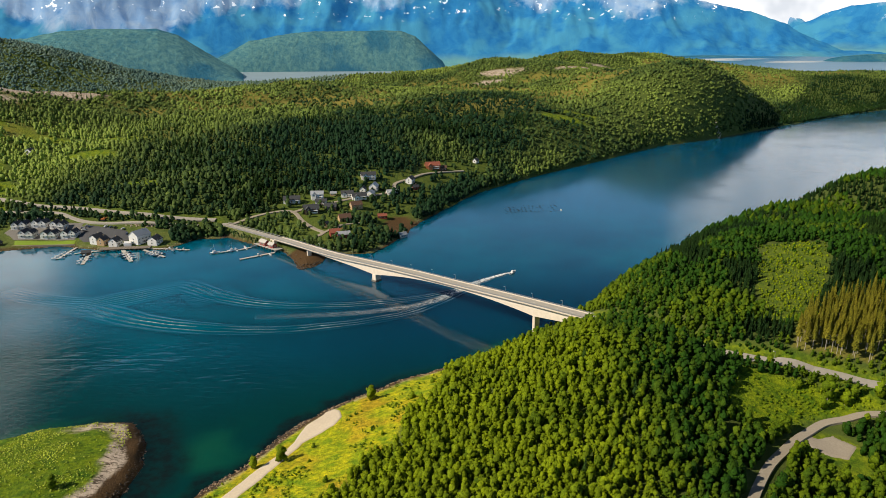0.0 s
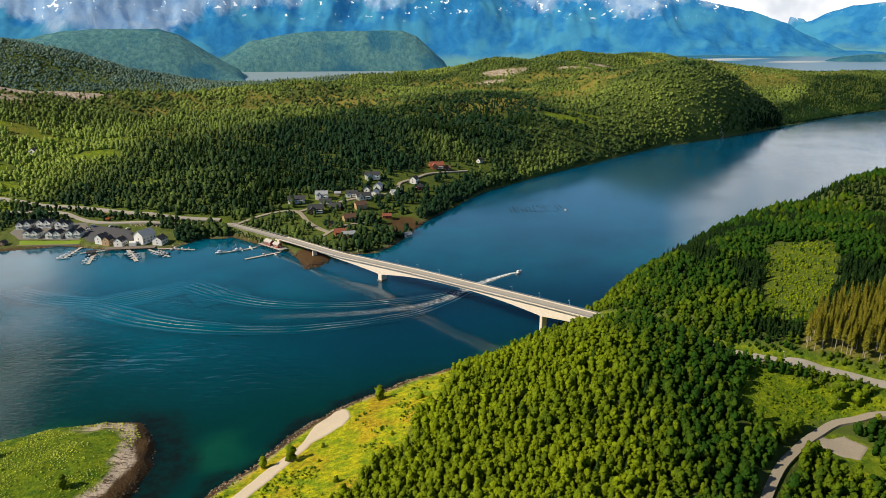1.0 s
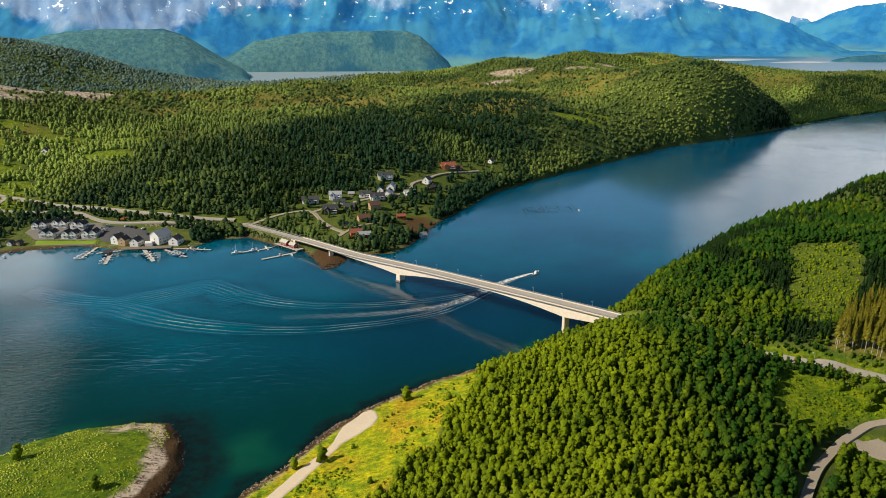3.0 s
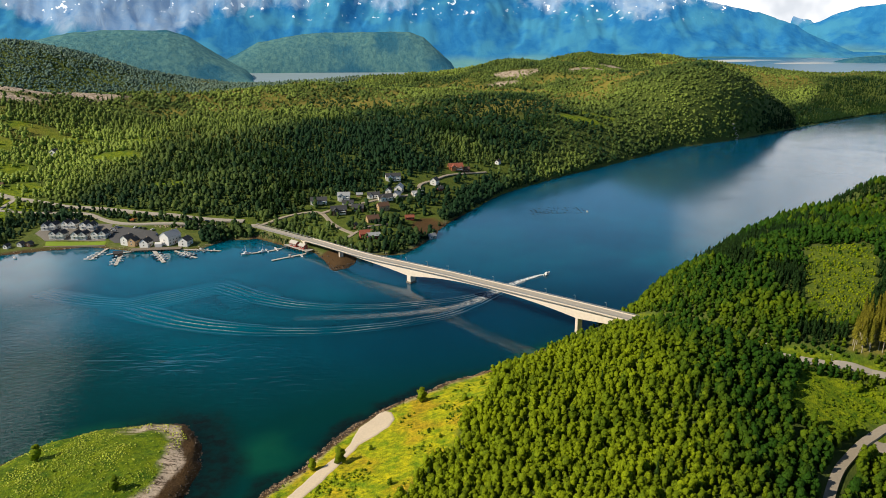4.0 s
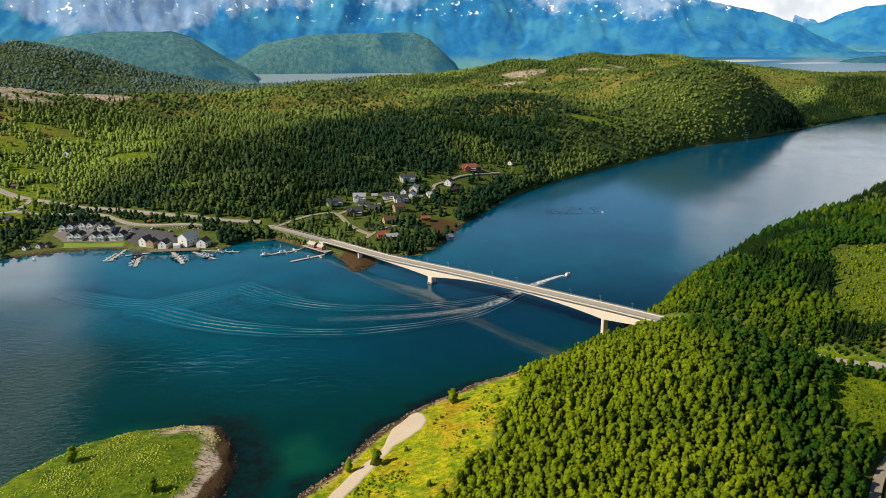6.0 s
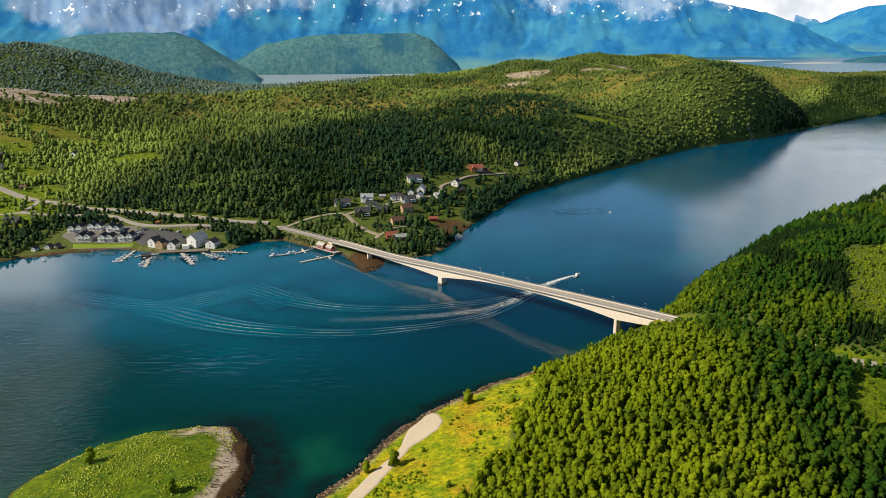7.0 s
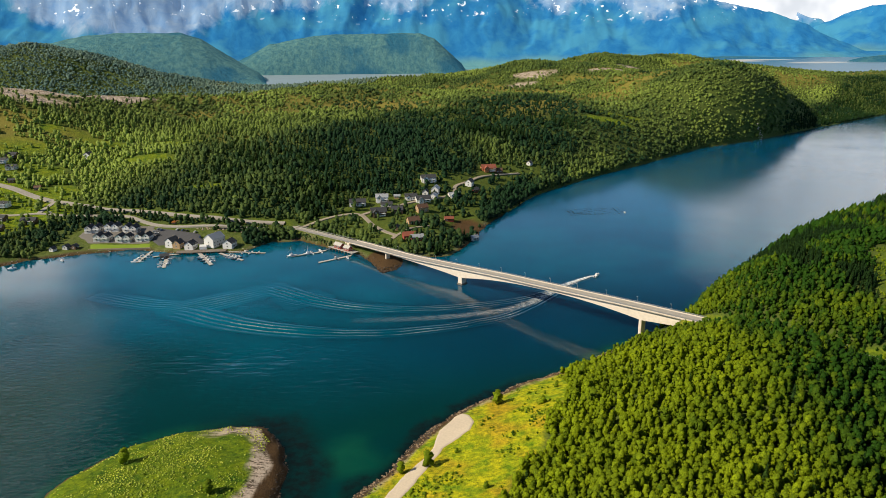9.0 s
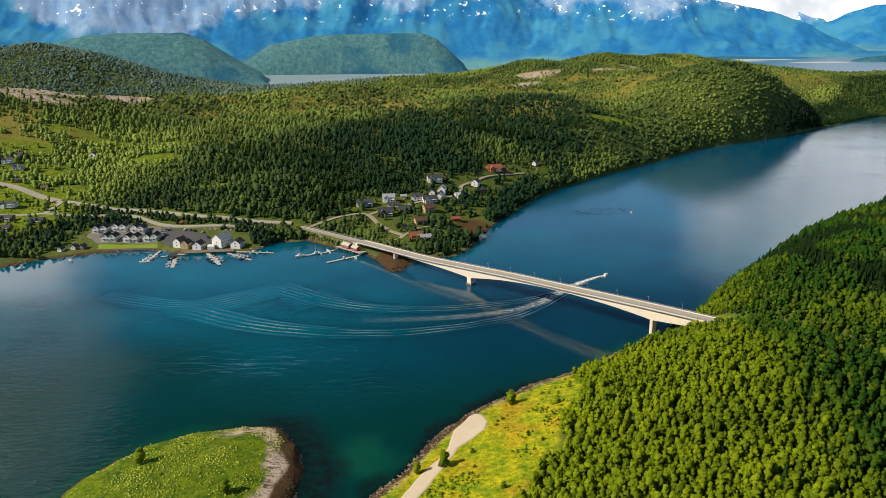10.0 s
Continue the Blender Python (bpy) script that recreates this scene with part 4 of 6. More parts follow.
pier(S_P0, 1.6, 4.0, -2.0, 0.0)
pier(S_P1, 4.2, 5.6, -6.0, 1.0)
pier(S_P2, 2.0, 5.2, -3.0, 1.2)
pier(S_P2 + 29, 1.2, 4.6, 10.0, 0.0)
x, y, a = on_bridge(S_AB)
bm = boxes((-3, 0, 3.6, 6, 9.6, 7.6), bevel=0.2)
bmesh.ops.transform(bm, matrix=pose(float(x), float(y), 0, 0, 0, math.degrees(a)), verts=bm.verts[:])
part("abutment", bm, CONCRETE, bridge)


def street_lamp(m, tall=4.0):
    lamp = thing("street_lamp", m, "slim grey steel street lamp with a pale head", "street lamp", "lamps along the bridge")
    bm = bmesh.new()
    rod(bm, (0, 0, 0), (0, 0, tall), 0.10, 6, 0.06)
    rod(bm, (0, 0, tall), (0.9, 0, tall + 0.15), 0.05)
    part("pole", bm, STEEL, lamp)
    part("lamp_head", boxes((1.1, 0, tall + 0.12, 0.75, 0.34, 0.2), bevel=0.05), LAMP_GLASS, lamp, "pale lamp head")
    return lamp


first = None
for s in np.arange(S_P1 - 97.4, S_END - 2, 22.1):
    x, y, a = on_bridge(s, 4.52)
    m = pose(float(x), float(y), float(deck_z(s)) + 0.3, 0, 0, math.degrees(a) - 90)
    if first is None:
        first = street_lamp(m)
    else:
        copy_thing(first, m)
for x, y, r in ((158, 291, 200), (112, 334, 220), (134, 305, 220)):
    copy_thing(first, pose(x, y, float(ground(x, y)), 0, 0, r))


# ---- trees ----
def ico(radius, squash=1.0):
    bm = bmesh.new()
    bmesh.ops.create_icosphere(bm, subdivisions=1, radius=radius)
    v = np.array([p.co[:] for p in bm.verts])
    f = np.array([[p.index for p in q.verts] for q in bm.faces])
    bm.free()
    return v * (1, 1, squash), f


ICO_V, ICO_F = ico(1.0)
OCT_V = np.array([(1, 0, 0), (0, 1, 0), (-1, 0, 0), (0, -1, 0), (0, 0, 1), (0, 0, -0.8)], float)
OCT_F = np.array([(0, 1, 4), (1, 2, 4), (2, 3, 4), (3, 0, 4), (1, 0, 5), (2, 1, 5), (3, 2, 5), (0, 3, 5)])


def join(pieces):
    v, f, n = [], [], 0
    for a, b in pieces:
        v.append(a)
        f.append(b + n)
        n += len(a)
    return np.vstack(v), np.vstack(f)


def leaf_cards(rng, centres, outward, size):
    """Small ragged leaf sprays, a kite of two triangles each, facing roughly outwards."""
    n = len(centres)
    nrm = outward + rng.normal(0, 0.4, (n, 3))
    nrm /= np.linalg.norm(nrm, axis=1)[:, None]
    t = np.cross(nrm, rng.normal(0, 1, (n, 3)))
    t /= np.linalg.norm(t, axis=1)[:, None]
    b = np.cross(nrm, t)
    s = size * rng.uniform(0.6, 1.25, (n, 1))
    corners = np.stack([centres + t * s, centres + b * s * rng.uniform(0.35, 0.8, (n, 1)) + nrm * s * 0.2, centres - t * s * 0.9, centres - b * s * rng.uniform(0.35, 0.8, (n, 1)) - nrm * s * 0.15], 1).reshape(-1, 3)
    i = np.arange(n)[:, None] * 4
    return corners, np.vstack([i + (0, 1, 2), i + (0, 2, 3)])


def crown_normals(v, lift=0.3):
    """Normals that round off a crown, leaning to the outside of its egg."""
    zmax = v[:, 2].max()
    n = (v - (0, 0, 0.42 * zmax)) / (np.abs(v[:, :2]).max(), np.abs(v[:, :2]).max(), zmax * 0.6) + (0, 0, lift)
    n += np.random.default_rng(len(v)).normal(0, 0.26, n.shape)
    return n / np.linalg.norm(n, axis=1)[:, None]


def birch_crown(seed, puffs, cards, wide=2.3, tall=8.0, low=0.8):
    """A crown of rounded leafy puffs stacked round the stem, with an uneven outline, fringed with small leaf sprays.
    Gives vertices, triangles and the normals that round the puffs off."""
    rng = np.random.default_rng(seed)
    v, f, nrm, n = [], [], [], 0
    mid = (low + tall) / 2
    hubs = []
    for k in range(puffs):
        u = (k + 0.5) / puffs
        h = low + (tall - low) * (0.12 + 0.78 * u)
        girth = math.sin(math.pi * min(1, 0.22 + 0.72 * u)) ** 0.7
        r = wide * (0.66 - 0.20 * u) * rng.uniform(0.7, 1.25) * (1.2 if puffs < 5 else 1.0)
        out = (wide * girth - r * 0.8) * rng.uniform(0.55, 1.1) if k < puffs - 1 else 0.15 * wide
        a = 2.4 * k + seed
        c = np.array([out * math.cos(a), out * math.sin(a), h])
        hubs.append((c, r))
        p = ICO_V * (r * rng.uniform(0.55, 1.25, (12, 1))) * (1, 1, rng.uniform(0.9, 1.4))
        v.append(p + c)
        f.append(ICO_F + n)
        n += 12
        own = p / np.linalg.norm(p, axis=1)[:, None]
        whole = (p + c - (0, 0, mid)) / (wide, wide, (tall - low) * 0.55)
        nrm.append(0.42 * own + 0.85 * whole + (0, 0, 0.16 if puffs > 4 else 0.34) + rng.normal(0, 0.16, (12, 3)))
    for k in range(cards):
        c, r = hubs[k % puffs]
        d = rng.normal(0, 1, 3) + (0, 0, 0.3)
        d /= np.linalg.norm(d)
        q, g = leaf_cards(rng, (c + d * r * rng.uniform(0.8, 1.15))[None], d[None], wide * rng.uniform(0.12, 0.24))
        v.append(q)
        f.append(g + n)
        n += 4
        whole = (c + d * r - (0, 0, mid)) / (wide, wide, (tall - low) * 0.55)
        nrm.append(np.repeat((0.4 * d + 0.9 * whole + (0, 0, 0.16))[None], 4, 0) + rng.normal(0, 0.2, 3))
    nrm = np.vstack(nrm)
    return np.vstack(v), np.vstack(f), nrm / np.linalg.norm(nrm, axis=1)[:, None]


def far_crown(seed, wide=3.4, tall=5.8):
    """A small tree far off: a tall head and a lower shoulder."""
    rng = np.random.default_rng(seed)
    v, f, nrm = [], [], []
    for k, (c, r, h) in enumerate((((0, 0, tall * 0.56), wide * 0.8, tall * 0.46), ((rng.normal(0, 0.55) * wide, rng.normal(0, 0.55) * wide, tall * 0.34), wide * 0.78, tall * 0.38))):
        p = OCT_V * rng.uniform(0.65, 1.25, (6, 1)) * (r, r, h)
        v.append(p + c)
        f.append(OCT_F + 6 * k)
        q = (p + c) / (wide, wide, tall * 0.6) - (0, 0, 0.30) + rng.normal(0, 0.2, (6, 3))
        nrm.append(q / np.linalg.norm(q, axis=1)[:, None])
    return np.vstack(v), np.vstack(f), np.vstack(nrm)


def spruce_crown(seed, tiers, around, wide=2.0, tall=13.0, low=1.0):
    """Tiers of drooping boughs round a spire."""
    rng = np.random.default_rng(seed)
    v, f = [], []
    for k in range(tiers):
        u = k / tiers
        h = low + (tall - low) * u
        r = wide * (1 - u) ** 0.85 * rng.uniform(0.85, 1.1) + 0.12
        drop = (tall - low) / tiers
        for j in range(around):
            a = 2 * math.pi * (j + rng.uniform(-0.3, 0.3) + 0.5 * (k % 2)) / around
            rr, w = r * rng.uniform(0.75, 1.15), math.pi / around * 1.35
            n = len(v)
            v += [(0, 0, h + drop * 1.35), (rr * 0.75 * math.cos(a - w), rr * 0.75 * math.sin(a - w), h + drop * 0.25), (rr * math.cos(a), rr * math.sin(a), h - drop * 0.25), (rr * 0.75 * math.cos(a + w), rr * 0.75 * math.sin(a + w), h + drop * 0.25)]
            f += [(n, n + 1, n + 2), (n, n + 2, n + 3)]
    v = np.array(v)
    return v, np.array(f), crown_normals(v)


def trunk(tall, r, limbs=3, seed=0, sides=5):
    rng = random.Random(seed)
    bm = bmesh.new()
    rod(bm, (0, 0, -0.6), (0.1, 0.05, tall), r, sides, r * 0.25)
    for k in range(limbs):
        a, h = 2.1 * k + rng.random(), tall * (0.3 + 0.16 * k)
        rod(bm, (0, 0, h), (1.5 * math.cos(a), 1.5 * math.sin(a), h + 1.5), r * 0.4, 4, r * 0.12)
    return bm


def scatter(name, protos, xs, ys, zs, scales, tones, pick, mat, label, category, stretch=None):
    """Many trees in one mesh: copies of a few crowns, turned and sized one by one."""
    rng = np.random.default_rng(len(xs))
    turn = rng.uniform(0, 2 * math.pi, len(xs))
    tallness = rng.uniform(0.8, 1.2, len(xs)) if stretch is None else stretch
    V, F, T, N, n = [], [], [], [], 0
    for k, (v, f, m) in enumerate(protos):
        w = np.flatnonzero(pick == k)
        if not len(w):
            continue
        c, s = np.cos(turn[w])[:, None], np.sin(turn[w])[:, None]
        sc = scales[w][:, None]
        x = (v[None, :, 0] * c - v[None, :, 1] * s) * sc + xs[w][:, None]
        y = (v[None, :, 0] * s + v[None, :, 1] * c) * sc + ys[w][:, None]
        z = v[None, :, 2] * sc * tallness[w][:, None] + zs[w][:, None]
        V.append(np.stack([x, y, z], 2).reshape(-1, 3))
        F.append((f[None] + (np.arange(len(w)) * len(v))[:, None, None]).reshape(-1, 3) + n)
        T.append(np.repeat(tones[w], len(v)))
        N.append(np.stack([m[None, :, 0] * c - m[None, :, 1] * s, m[None, :, 0] * s + m[None, :, 1] * c, m[None, :, 2] + 0 * c], 2).reshape(-1, 3))
        n += len(w) * len(v)
    return tagged(new(name, mesh_np(name, np.vstack(V), np.vstack(F), mat, True, np.vstack(N), tone=np.concatenate(T))), label, category, kind="stuff")


def jitter(x0, x1, y0, y1, step, seed):
    rng = np.random.default_rng(seed)
    x, y = np.meshgrid(np.arange(x0, x1, step), np.arange(y0, y1, step))
    x, y = x.ravel() + rng.uniform(-0.48, 0.48, x.size) * step, y.ravel() + rng.uniform(-0.48, 0.48, x.size) * step
    return x, y


def in_sight(x, y, margin=45):
    return (x < 4 + 0.66 * y + margin) & (x > -64 - 0.66 * y - margin)


def clear_of_roads(x, y, extra=0.0):
    ok = np.ones(x.shape, bool)
    for line, half in ROADS:
        ok &= to_line(line, x, y) > half + extra
    return ok


# east hill
tx, ty = jitter(-70, 640, 168, 900, 2.65, 1)
keep = (inland(EAST, tx, ty) > 4) & in_sight(tx, ty)
tx, ty = tx[keep], ty[keep]
keep = clear_of_roads(tx, ty, 0.8) & (segment(tx, ty, -150, 584, 90, 362)[0] > 7)
open_land = np.maximum.reduce([inland(p, tx, ty) + 8 * fbm(tx, ty, 18, 3, 9) for p in (MEADOW, CLEARING, UPPER_CLEARING)])
keep &= ((open_land < -0.5) | (inland(UPPER_CLEARING, tx, ty) > 0) & (np.random.default_rng(6).random(tx.size) < 0.26)) & (inland(LOT_E, tx, ty) < -3.0) & (np.hypot(tx - 157, (ty - 228) * 0.8) > 9) & (inland(SPRUCE_STAND, tx, ty) < -1.0)
keep &= (fbm(tx, ty, 26, 3, 71) > -0.62) & ((ty < 470) | (np.random.default_rng(5).random(tx.shape) < 0.36))
tx, ty = tx[keep], ty[keep]
tz = ground(tx, ty) - 0.25
rng = np.random.default_rng(8)
size = (0.40 + 0.52 * rng.random(tx.size) ** 1.25) * (1 + 0.14 * fbm(tx, ty, 40, 2, 3))
# tone falls eastward: shade of the hollow behind the ridge, put into the leaves
tone = np.clip(0.68 + 0.60 * fbm(tx, ty, 48, 3, 21) + 0.25 * np.exp(-np.maximum(0, -inland(MEADOW, tx, ty)) / 14) - 0.14 * soft(tx, 5, 55) - 0.38 * soft(tx, 60, 110) - 0.12 * soft(ty, 330, 380) + rng.normal(0, 0.13, tx.size), 0.02, 0.98)
size = np.where(inland(UPPER_CLEARING, tx, ty) > 0, 0.4 * size, size)
beside = to_line(ROAD_E, tx, ty)
size = np.where((beside < 18) & (tx > 118) & (ty < 305), size * (0.4 + 0.02 * beside), size)
size = size * (1 - 0.3 * soft(52 - np.hypot(tx - 58, ty - 372), 0, 22))
conifer = (tx > 150) & (ty > 300) & (fbm(tx, ty, 50, 2, 92) > 0.12) | (rng.random(tx.size) < 0.012)
nearest = np.zeros(tx.size, bool)
nearest[np.argsort(np.where(conifer | (tx > 150) | (tx < -60), 9999, ty))[:290]] = True
birches = [birch_crown(100 + k, 7, 50, 2.3 + 0.2 * (k % 3), 7.8 + 0.8 * (k % 3), 0.6) for k in range(6)]
w = np.flatnonzero(~nearest & ~conifer & (ty < 262))
scatter("birch_wood", birches, tx[w], ty[w], tz[w], size[w], tone[w], w % 6, BIRCH, "dense sunlit green birch wood on the hillside", "trees")
slope_birches = [birch_crown(130 + k, 6, 24, 2.3 + 0.2 * (k % 3), 7.8 + 0.8 * (k % 3), 0.6) for k in range(6)]
w = np.flatnonzero(~nearest & ~conifer & (ty >= 262) & (ty < 330))
scatter("birch_wood", slope_birches, tx[w], ty[w], tz[w], size[w], tone[w], w % 6, BIRCH, "sunlit yellow-green birch wood above the strait", "trees")
far_birches = [birch_crown(150 + k, 5, 6, 2.5, 7.8, 0.5) for k in range(5)]
w = np.flatnonzero(~conifer & (ty >= 330) & (ty < 470))
scatter("birch_wood", far_birches, tx[w], ty[w], tz[w], size[w], tone[w], w % 5, BIRCH, "sunlit birch wood over the crest of the hill", "trees")
mid_birch = [birch_crown(200 + k, 3, 4, 2.8, 6.8, 0.2) for k in range(5)]
w = np.flatnonzero(~conifer & (ty >= 470))
scatter("birch_wood", [far_crown(180 + k, 2.6, 7.5) for k in range(5)], tx[w], ty[w], tz[w], size[w] * 1.3, tone[w], w % 5, BIRCH, "birch wood over the back of the hill", "trees")
spruces = [spruce_crown(300 + k, 7, 6, 2.1, 10.0) for k in range(4)]
w = np.flatnonzero(conifer)
scatter("spruce_wood", spruces, tx[w], ty[w], tz[w], size[w] * 0.95, tone[w], w % 4, SPRUCE, "dark green spruces among the birches", "trees")

crown_meshes = [mesh_np("crown", v, f, BIRCH, True, m, tone=np.zeros(len(v))) for v, f, m in birches]
trunk_mesh = bpy.data.meshes.new("trunk")
bm = trunk(5.2, 0.17)
bm.to_mesh(trunk_mesh)
bm.free()
trunk_mesh.materials.append(BARK)


def birch_tree(x, y, z, s, turn, k, label, group, squat=1.0):
    tree = thing("birch_tree", pose(x, y, z, 0, 0, turn) @ Matrix.Diagonal((s, s, s * squat, 1)), label, "tree", group)
    part("trunk", trunk_mesh, BARK, tree)
    part("crown", crown_meshes[k], BIRCH, tree)
    return tree


for k in np.flatnonzero(nearest):
    birch_tree(float(tx[k]), float(ty[k]), float(tz[k]), float(size[k]), float(k * 67 % 360), int(k % 6), "leafy green birch tree in the hillside wood", "birches on the near slope")

# the tall spruce stand with bare lower trunks
sx, sy = jitter(160, 245, 278, 345, 3.6, 4)
keep = inland(SPRUCE_STAND, sx, sy) > 0
sx, sy = sx[keep], sy[keep]
tall_crowns = []
for k in range(4):
    v, f, m = spruce_crown(400 + k, 12, 7, 1.7, 16.5, 4.5 + 0.6 * k)
    tall_crowns.append(mesh_np("crown", v, f, LARCH, True, m, tone=np.zeros(len(v))))
bm = bmesh.new()
rod(bm, (0, 0, -0.6), (0, 0, 15.5), 0.2, 6, 0.05)
tall_trunk = bpy.data.meshes.new("trunk")
bm.to_mesh(tall_trunk)
bm.free()
tall_trunk.materials.append(SPRUCE_BARK)
for k, (x, y) in enumerate(zip(sx, sy)):
    s = 0.82 + 0.3 * random.random()
    t = thing("spruce_tree", pose(float(x), float(y), float(ground(x, y)), 0, 0, k * 77 % 360) @ Matrix.Diagonal((s * 0.95, s * 0.95, s, 1)), "tall yellowish spruce with a bare pale lower trunk", "tree", "spruce stand above the road")
    part("trunk", tall_trunk, SPRUCE_BARK, t)
    part("crown", tall_crowns[k % 4], LARCH, t)

# bushes and single trees on the meadow, in the clearing, by the roads and on the islet
for k, (x, y, s) in enumerate(((-34, 307.5, 1.3), (-12.5, 297, 0.75), (-66.8, 253.5, 1.2), (-78.5, 251, 1.0), (-54.6, 262, 0.45), (-27, 236, 0.85), (-43.4, 228, 0.6), (-54, 249, 0.35), (-24, 262, 0.4), (-10, 310, 0.4), (-3, 318, 0.55),
                               (-197, 253, 1.05), (-154, 233, 1.1), (-184, 243, 0.25), (168, 262, 1.35), (163, 257, 1.0), (174, 259, 0.95), (158, 268, 0.7), (180, 263, 0.9), (152, 283, 0.8), (147, 285, 0.6), (140, 287, 0.7), (190, 262, 1.1), (199, 264, 1.3),
                               (177, 248, 0.8), (183, 248, 0.6), (141, 233, 0.6), (146, 234, 0.5), (207, 372, 0.5), (220, 385, 0.45), (240, 392, 0.6))):
    birch_tree(x, y, float(ground(x, y)) - (0.7 if s < 0.9 else 0.2), s, k * 53, k % 6, "round leafy bush on open grass" if x < 0 or s < 0.9 else "broad leafy tree beside the road", "bushes on open ground", 0.78 if x < 0 else 1.0)

# west land: nearer slopes, then the plateau
fx, fy = jitter(-780, 620, 560, 1010, 4.5, 2)
gx2, gy2 = jitter(-1350, 1500, 1010, 2330, 5.8, 3)
shore_line = curve(WEST[20:33], 3.0)
GROVE = [(-300, 650), (-285, 629), (-252, 624), (-247, 600), (-232, 606), (-205, 612), (-178, 600), (-172, 612), (-215, 634), (-222, 650), (-250, 655)]
rng = np.random.default_rng(77)
bank = np.repeat(shore_line, 7, axis=0) + rng.uniform(-1, 1, (len(shore_line) * 7, 2)) * 16
fx, fy = np.concatenate([fx, gx2, bank[:, 0]]), np.concatenate([fy, gy2, bank[:, 1]])
gx3, gy3 = jitter(-305, -160, 585, 655, 4.2, 15)
grove = inland(GROVE, gx3, gy3) > 0
fx, fy = np.concatenate([fx, gx3[grove]]), np.concatenate([fy, gy3[grove]])
keep = (inland(WEST, fx, fy) > 1.5) & in_sight(fx, fy, 60)
fx, fy = fx[keep], fy[keep]
keep = clear_of_roads(fx, fy, 1.6) & (segment(fx, fy, -222, 652, -150, 592)[0] > 9.5) & (segment(fx, fy, -150, 592, -86, 529)[0] > 11)
rng = np.random.default_rng(12)
dice = rng.random(fx.size)
thin = np.where(inland(VILLAGE, fx, fy) > 0, 0.20 + 0.3 * (fbm(fx, fy, 30, 2, 83) > 0.1), np.where(inland(WEST_FIELDS, fx, fy) > 0, 0.22, np.where((inland(HARBOUR, fx, fy) > 0) & (inland(GROVE, fx, fy) < 0), 0.0, 1.0)))
fz = ground(fx, fy)
opening = np.maximum(soft(fx, -760, -640), soft(1180 - fy, 0, 60)) * soft(inland(WEST, fx, fy), 120, 220) * soft(fz, 45, 75) * soft(fbm(fx, fy, 110, 4, 31), -0.20, 0.20)
thin = thin * (1 - 0.62 * opening) * (0.72 + 0.28 * soft(fbm(fx, fy, 42, 3, 34) + 0.35 * fbm(fx, fy, 160, 2, 35), -0.35, 0.1))
for bx, by, bw, bh in BALD + GLADES + [(-150, 1490, 60, 18), (-112, 523, 40, 25), (-38, 655, 26, 38)]:
    thin = np.where(np.hypot((fx - bx) / bw, (fy - by) / bh) < 1, thin * 0.12, thin)
keep &= dice < thin
keep &= (fz > 0.4) & (fbm(fx, fy, 30, 2, 33) > -0.75)
fx, fy, fz = fx[keep], fy[keep], fz[keep] - 0.3
fsize = (0.5 + 0.95 * rng.random(fx.size) ** 1.4) * (1 + 0.2 * fbm(fx, fy, 60, 2, 13))
shore_d = inland(WEST, fx, fy)
# cloud shade on the lower slope goes into tree tone and spruce share
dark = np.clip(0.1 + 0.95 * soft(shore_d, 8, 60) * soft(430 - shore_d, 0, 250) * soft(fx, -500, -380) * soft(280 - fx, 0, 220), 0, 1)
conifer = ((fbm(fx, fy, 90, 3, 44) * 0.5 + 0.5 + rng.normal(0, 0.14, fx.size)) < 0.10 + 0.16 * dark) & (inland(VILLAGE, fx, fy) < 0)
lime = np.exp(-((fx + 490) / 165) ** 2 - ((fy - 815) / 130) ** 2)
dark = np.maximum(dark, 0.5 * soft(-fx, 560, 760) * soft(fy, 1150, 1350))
# the village trees carry the cloud shade in their tone
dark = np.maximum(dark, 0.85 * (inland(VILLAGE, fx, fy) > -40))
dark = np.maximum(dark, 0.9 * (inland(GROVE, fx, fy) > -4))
# shaded face of the headland: painted by dark tones and extra spruces
lee_shade = soft(fx - 545 - 0.72 * (fy - 1340), 0, 45) * soft(2150 - fy, 0, 120)
dark = np.maximum(dark, lee_shade)
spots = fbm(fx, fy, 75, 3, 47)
conifer |= rng.random(fx.size) < 0.75 * lee_shade
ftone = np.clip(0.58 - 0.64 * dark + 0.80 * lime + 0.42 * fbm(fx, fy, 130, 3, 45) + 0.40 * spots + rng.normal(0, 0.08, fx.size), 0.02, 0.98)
low_birch = [far_crown(500 + k) for k in range(6)]
low_spruce = [spruce_crown(600 + k, 3, 4, 2.6, 9.0, 0.3) for k in range(3)]
tall_spruce = [spruce_crown(620 + k, 6, 6, 2.4, 10.0, 0.3) for k in range(3)]
close = fy < 1010
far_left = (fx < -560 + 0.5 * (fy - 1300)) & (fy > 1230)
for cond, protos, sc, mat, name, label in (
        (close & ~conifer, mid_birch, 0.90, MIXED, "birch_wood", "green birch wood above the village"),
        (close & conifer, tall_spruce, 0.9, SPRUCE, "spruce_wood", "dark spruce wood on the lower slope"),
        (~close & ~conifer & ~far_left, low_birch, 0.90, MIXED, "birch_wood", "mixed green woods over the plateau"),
        (~close & ~conifer & far_left, low_birch, 0.95, HAZY, "birch_wood", "haze-tinted blue-green woods of the hill behind the plateau"),
        (~close & conifer, low_spruce, 0.80, SPRUCE, "spruce_wood", "dark spruces over the plateau, massed to stand for the headland's shade")):
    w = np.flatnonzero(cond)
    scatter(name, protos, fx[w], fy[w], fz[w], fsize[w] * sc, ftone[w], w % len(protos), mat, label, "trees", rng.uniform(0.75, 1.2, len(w)))


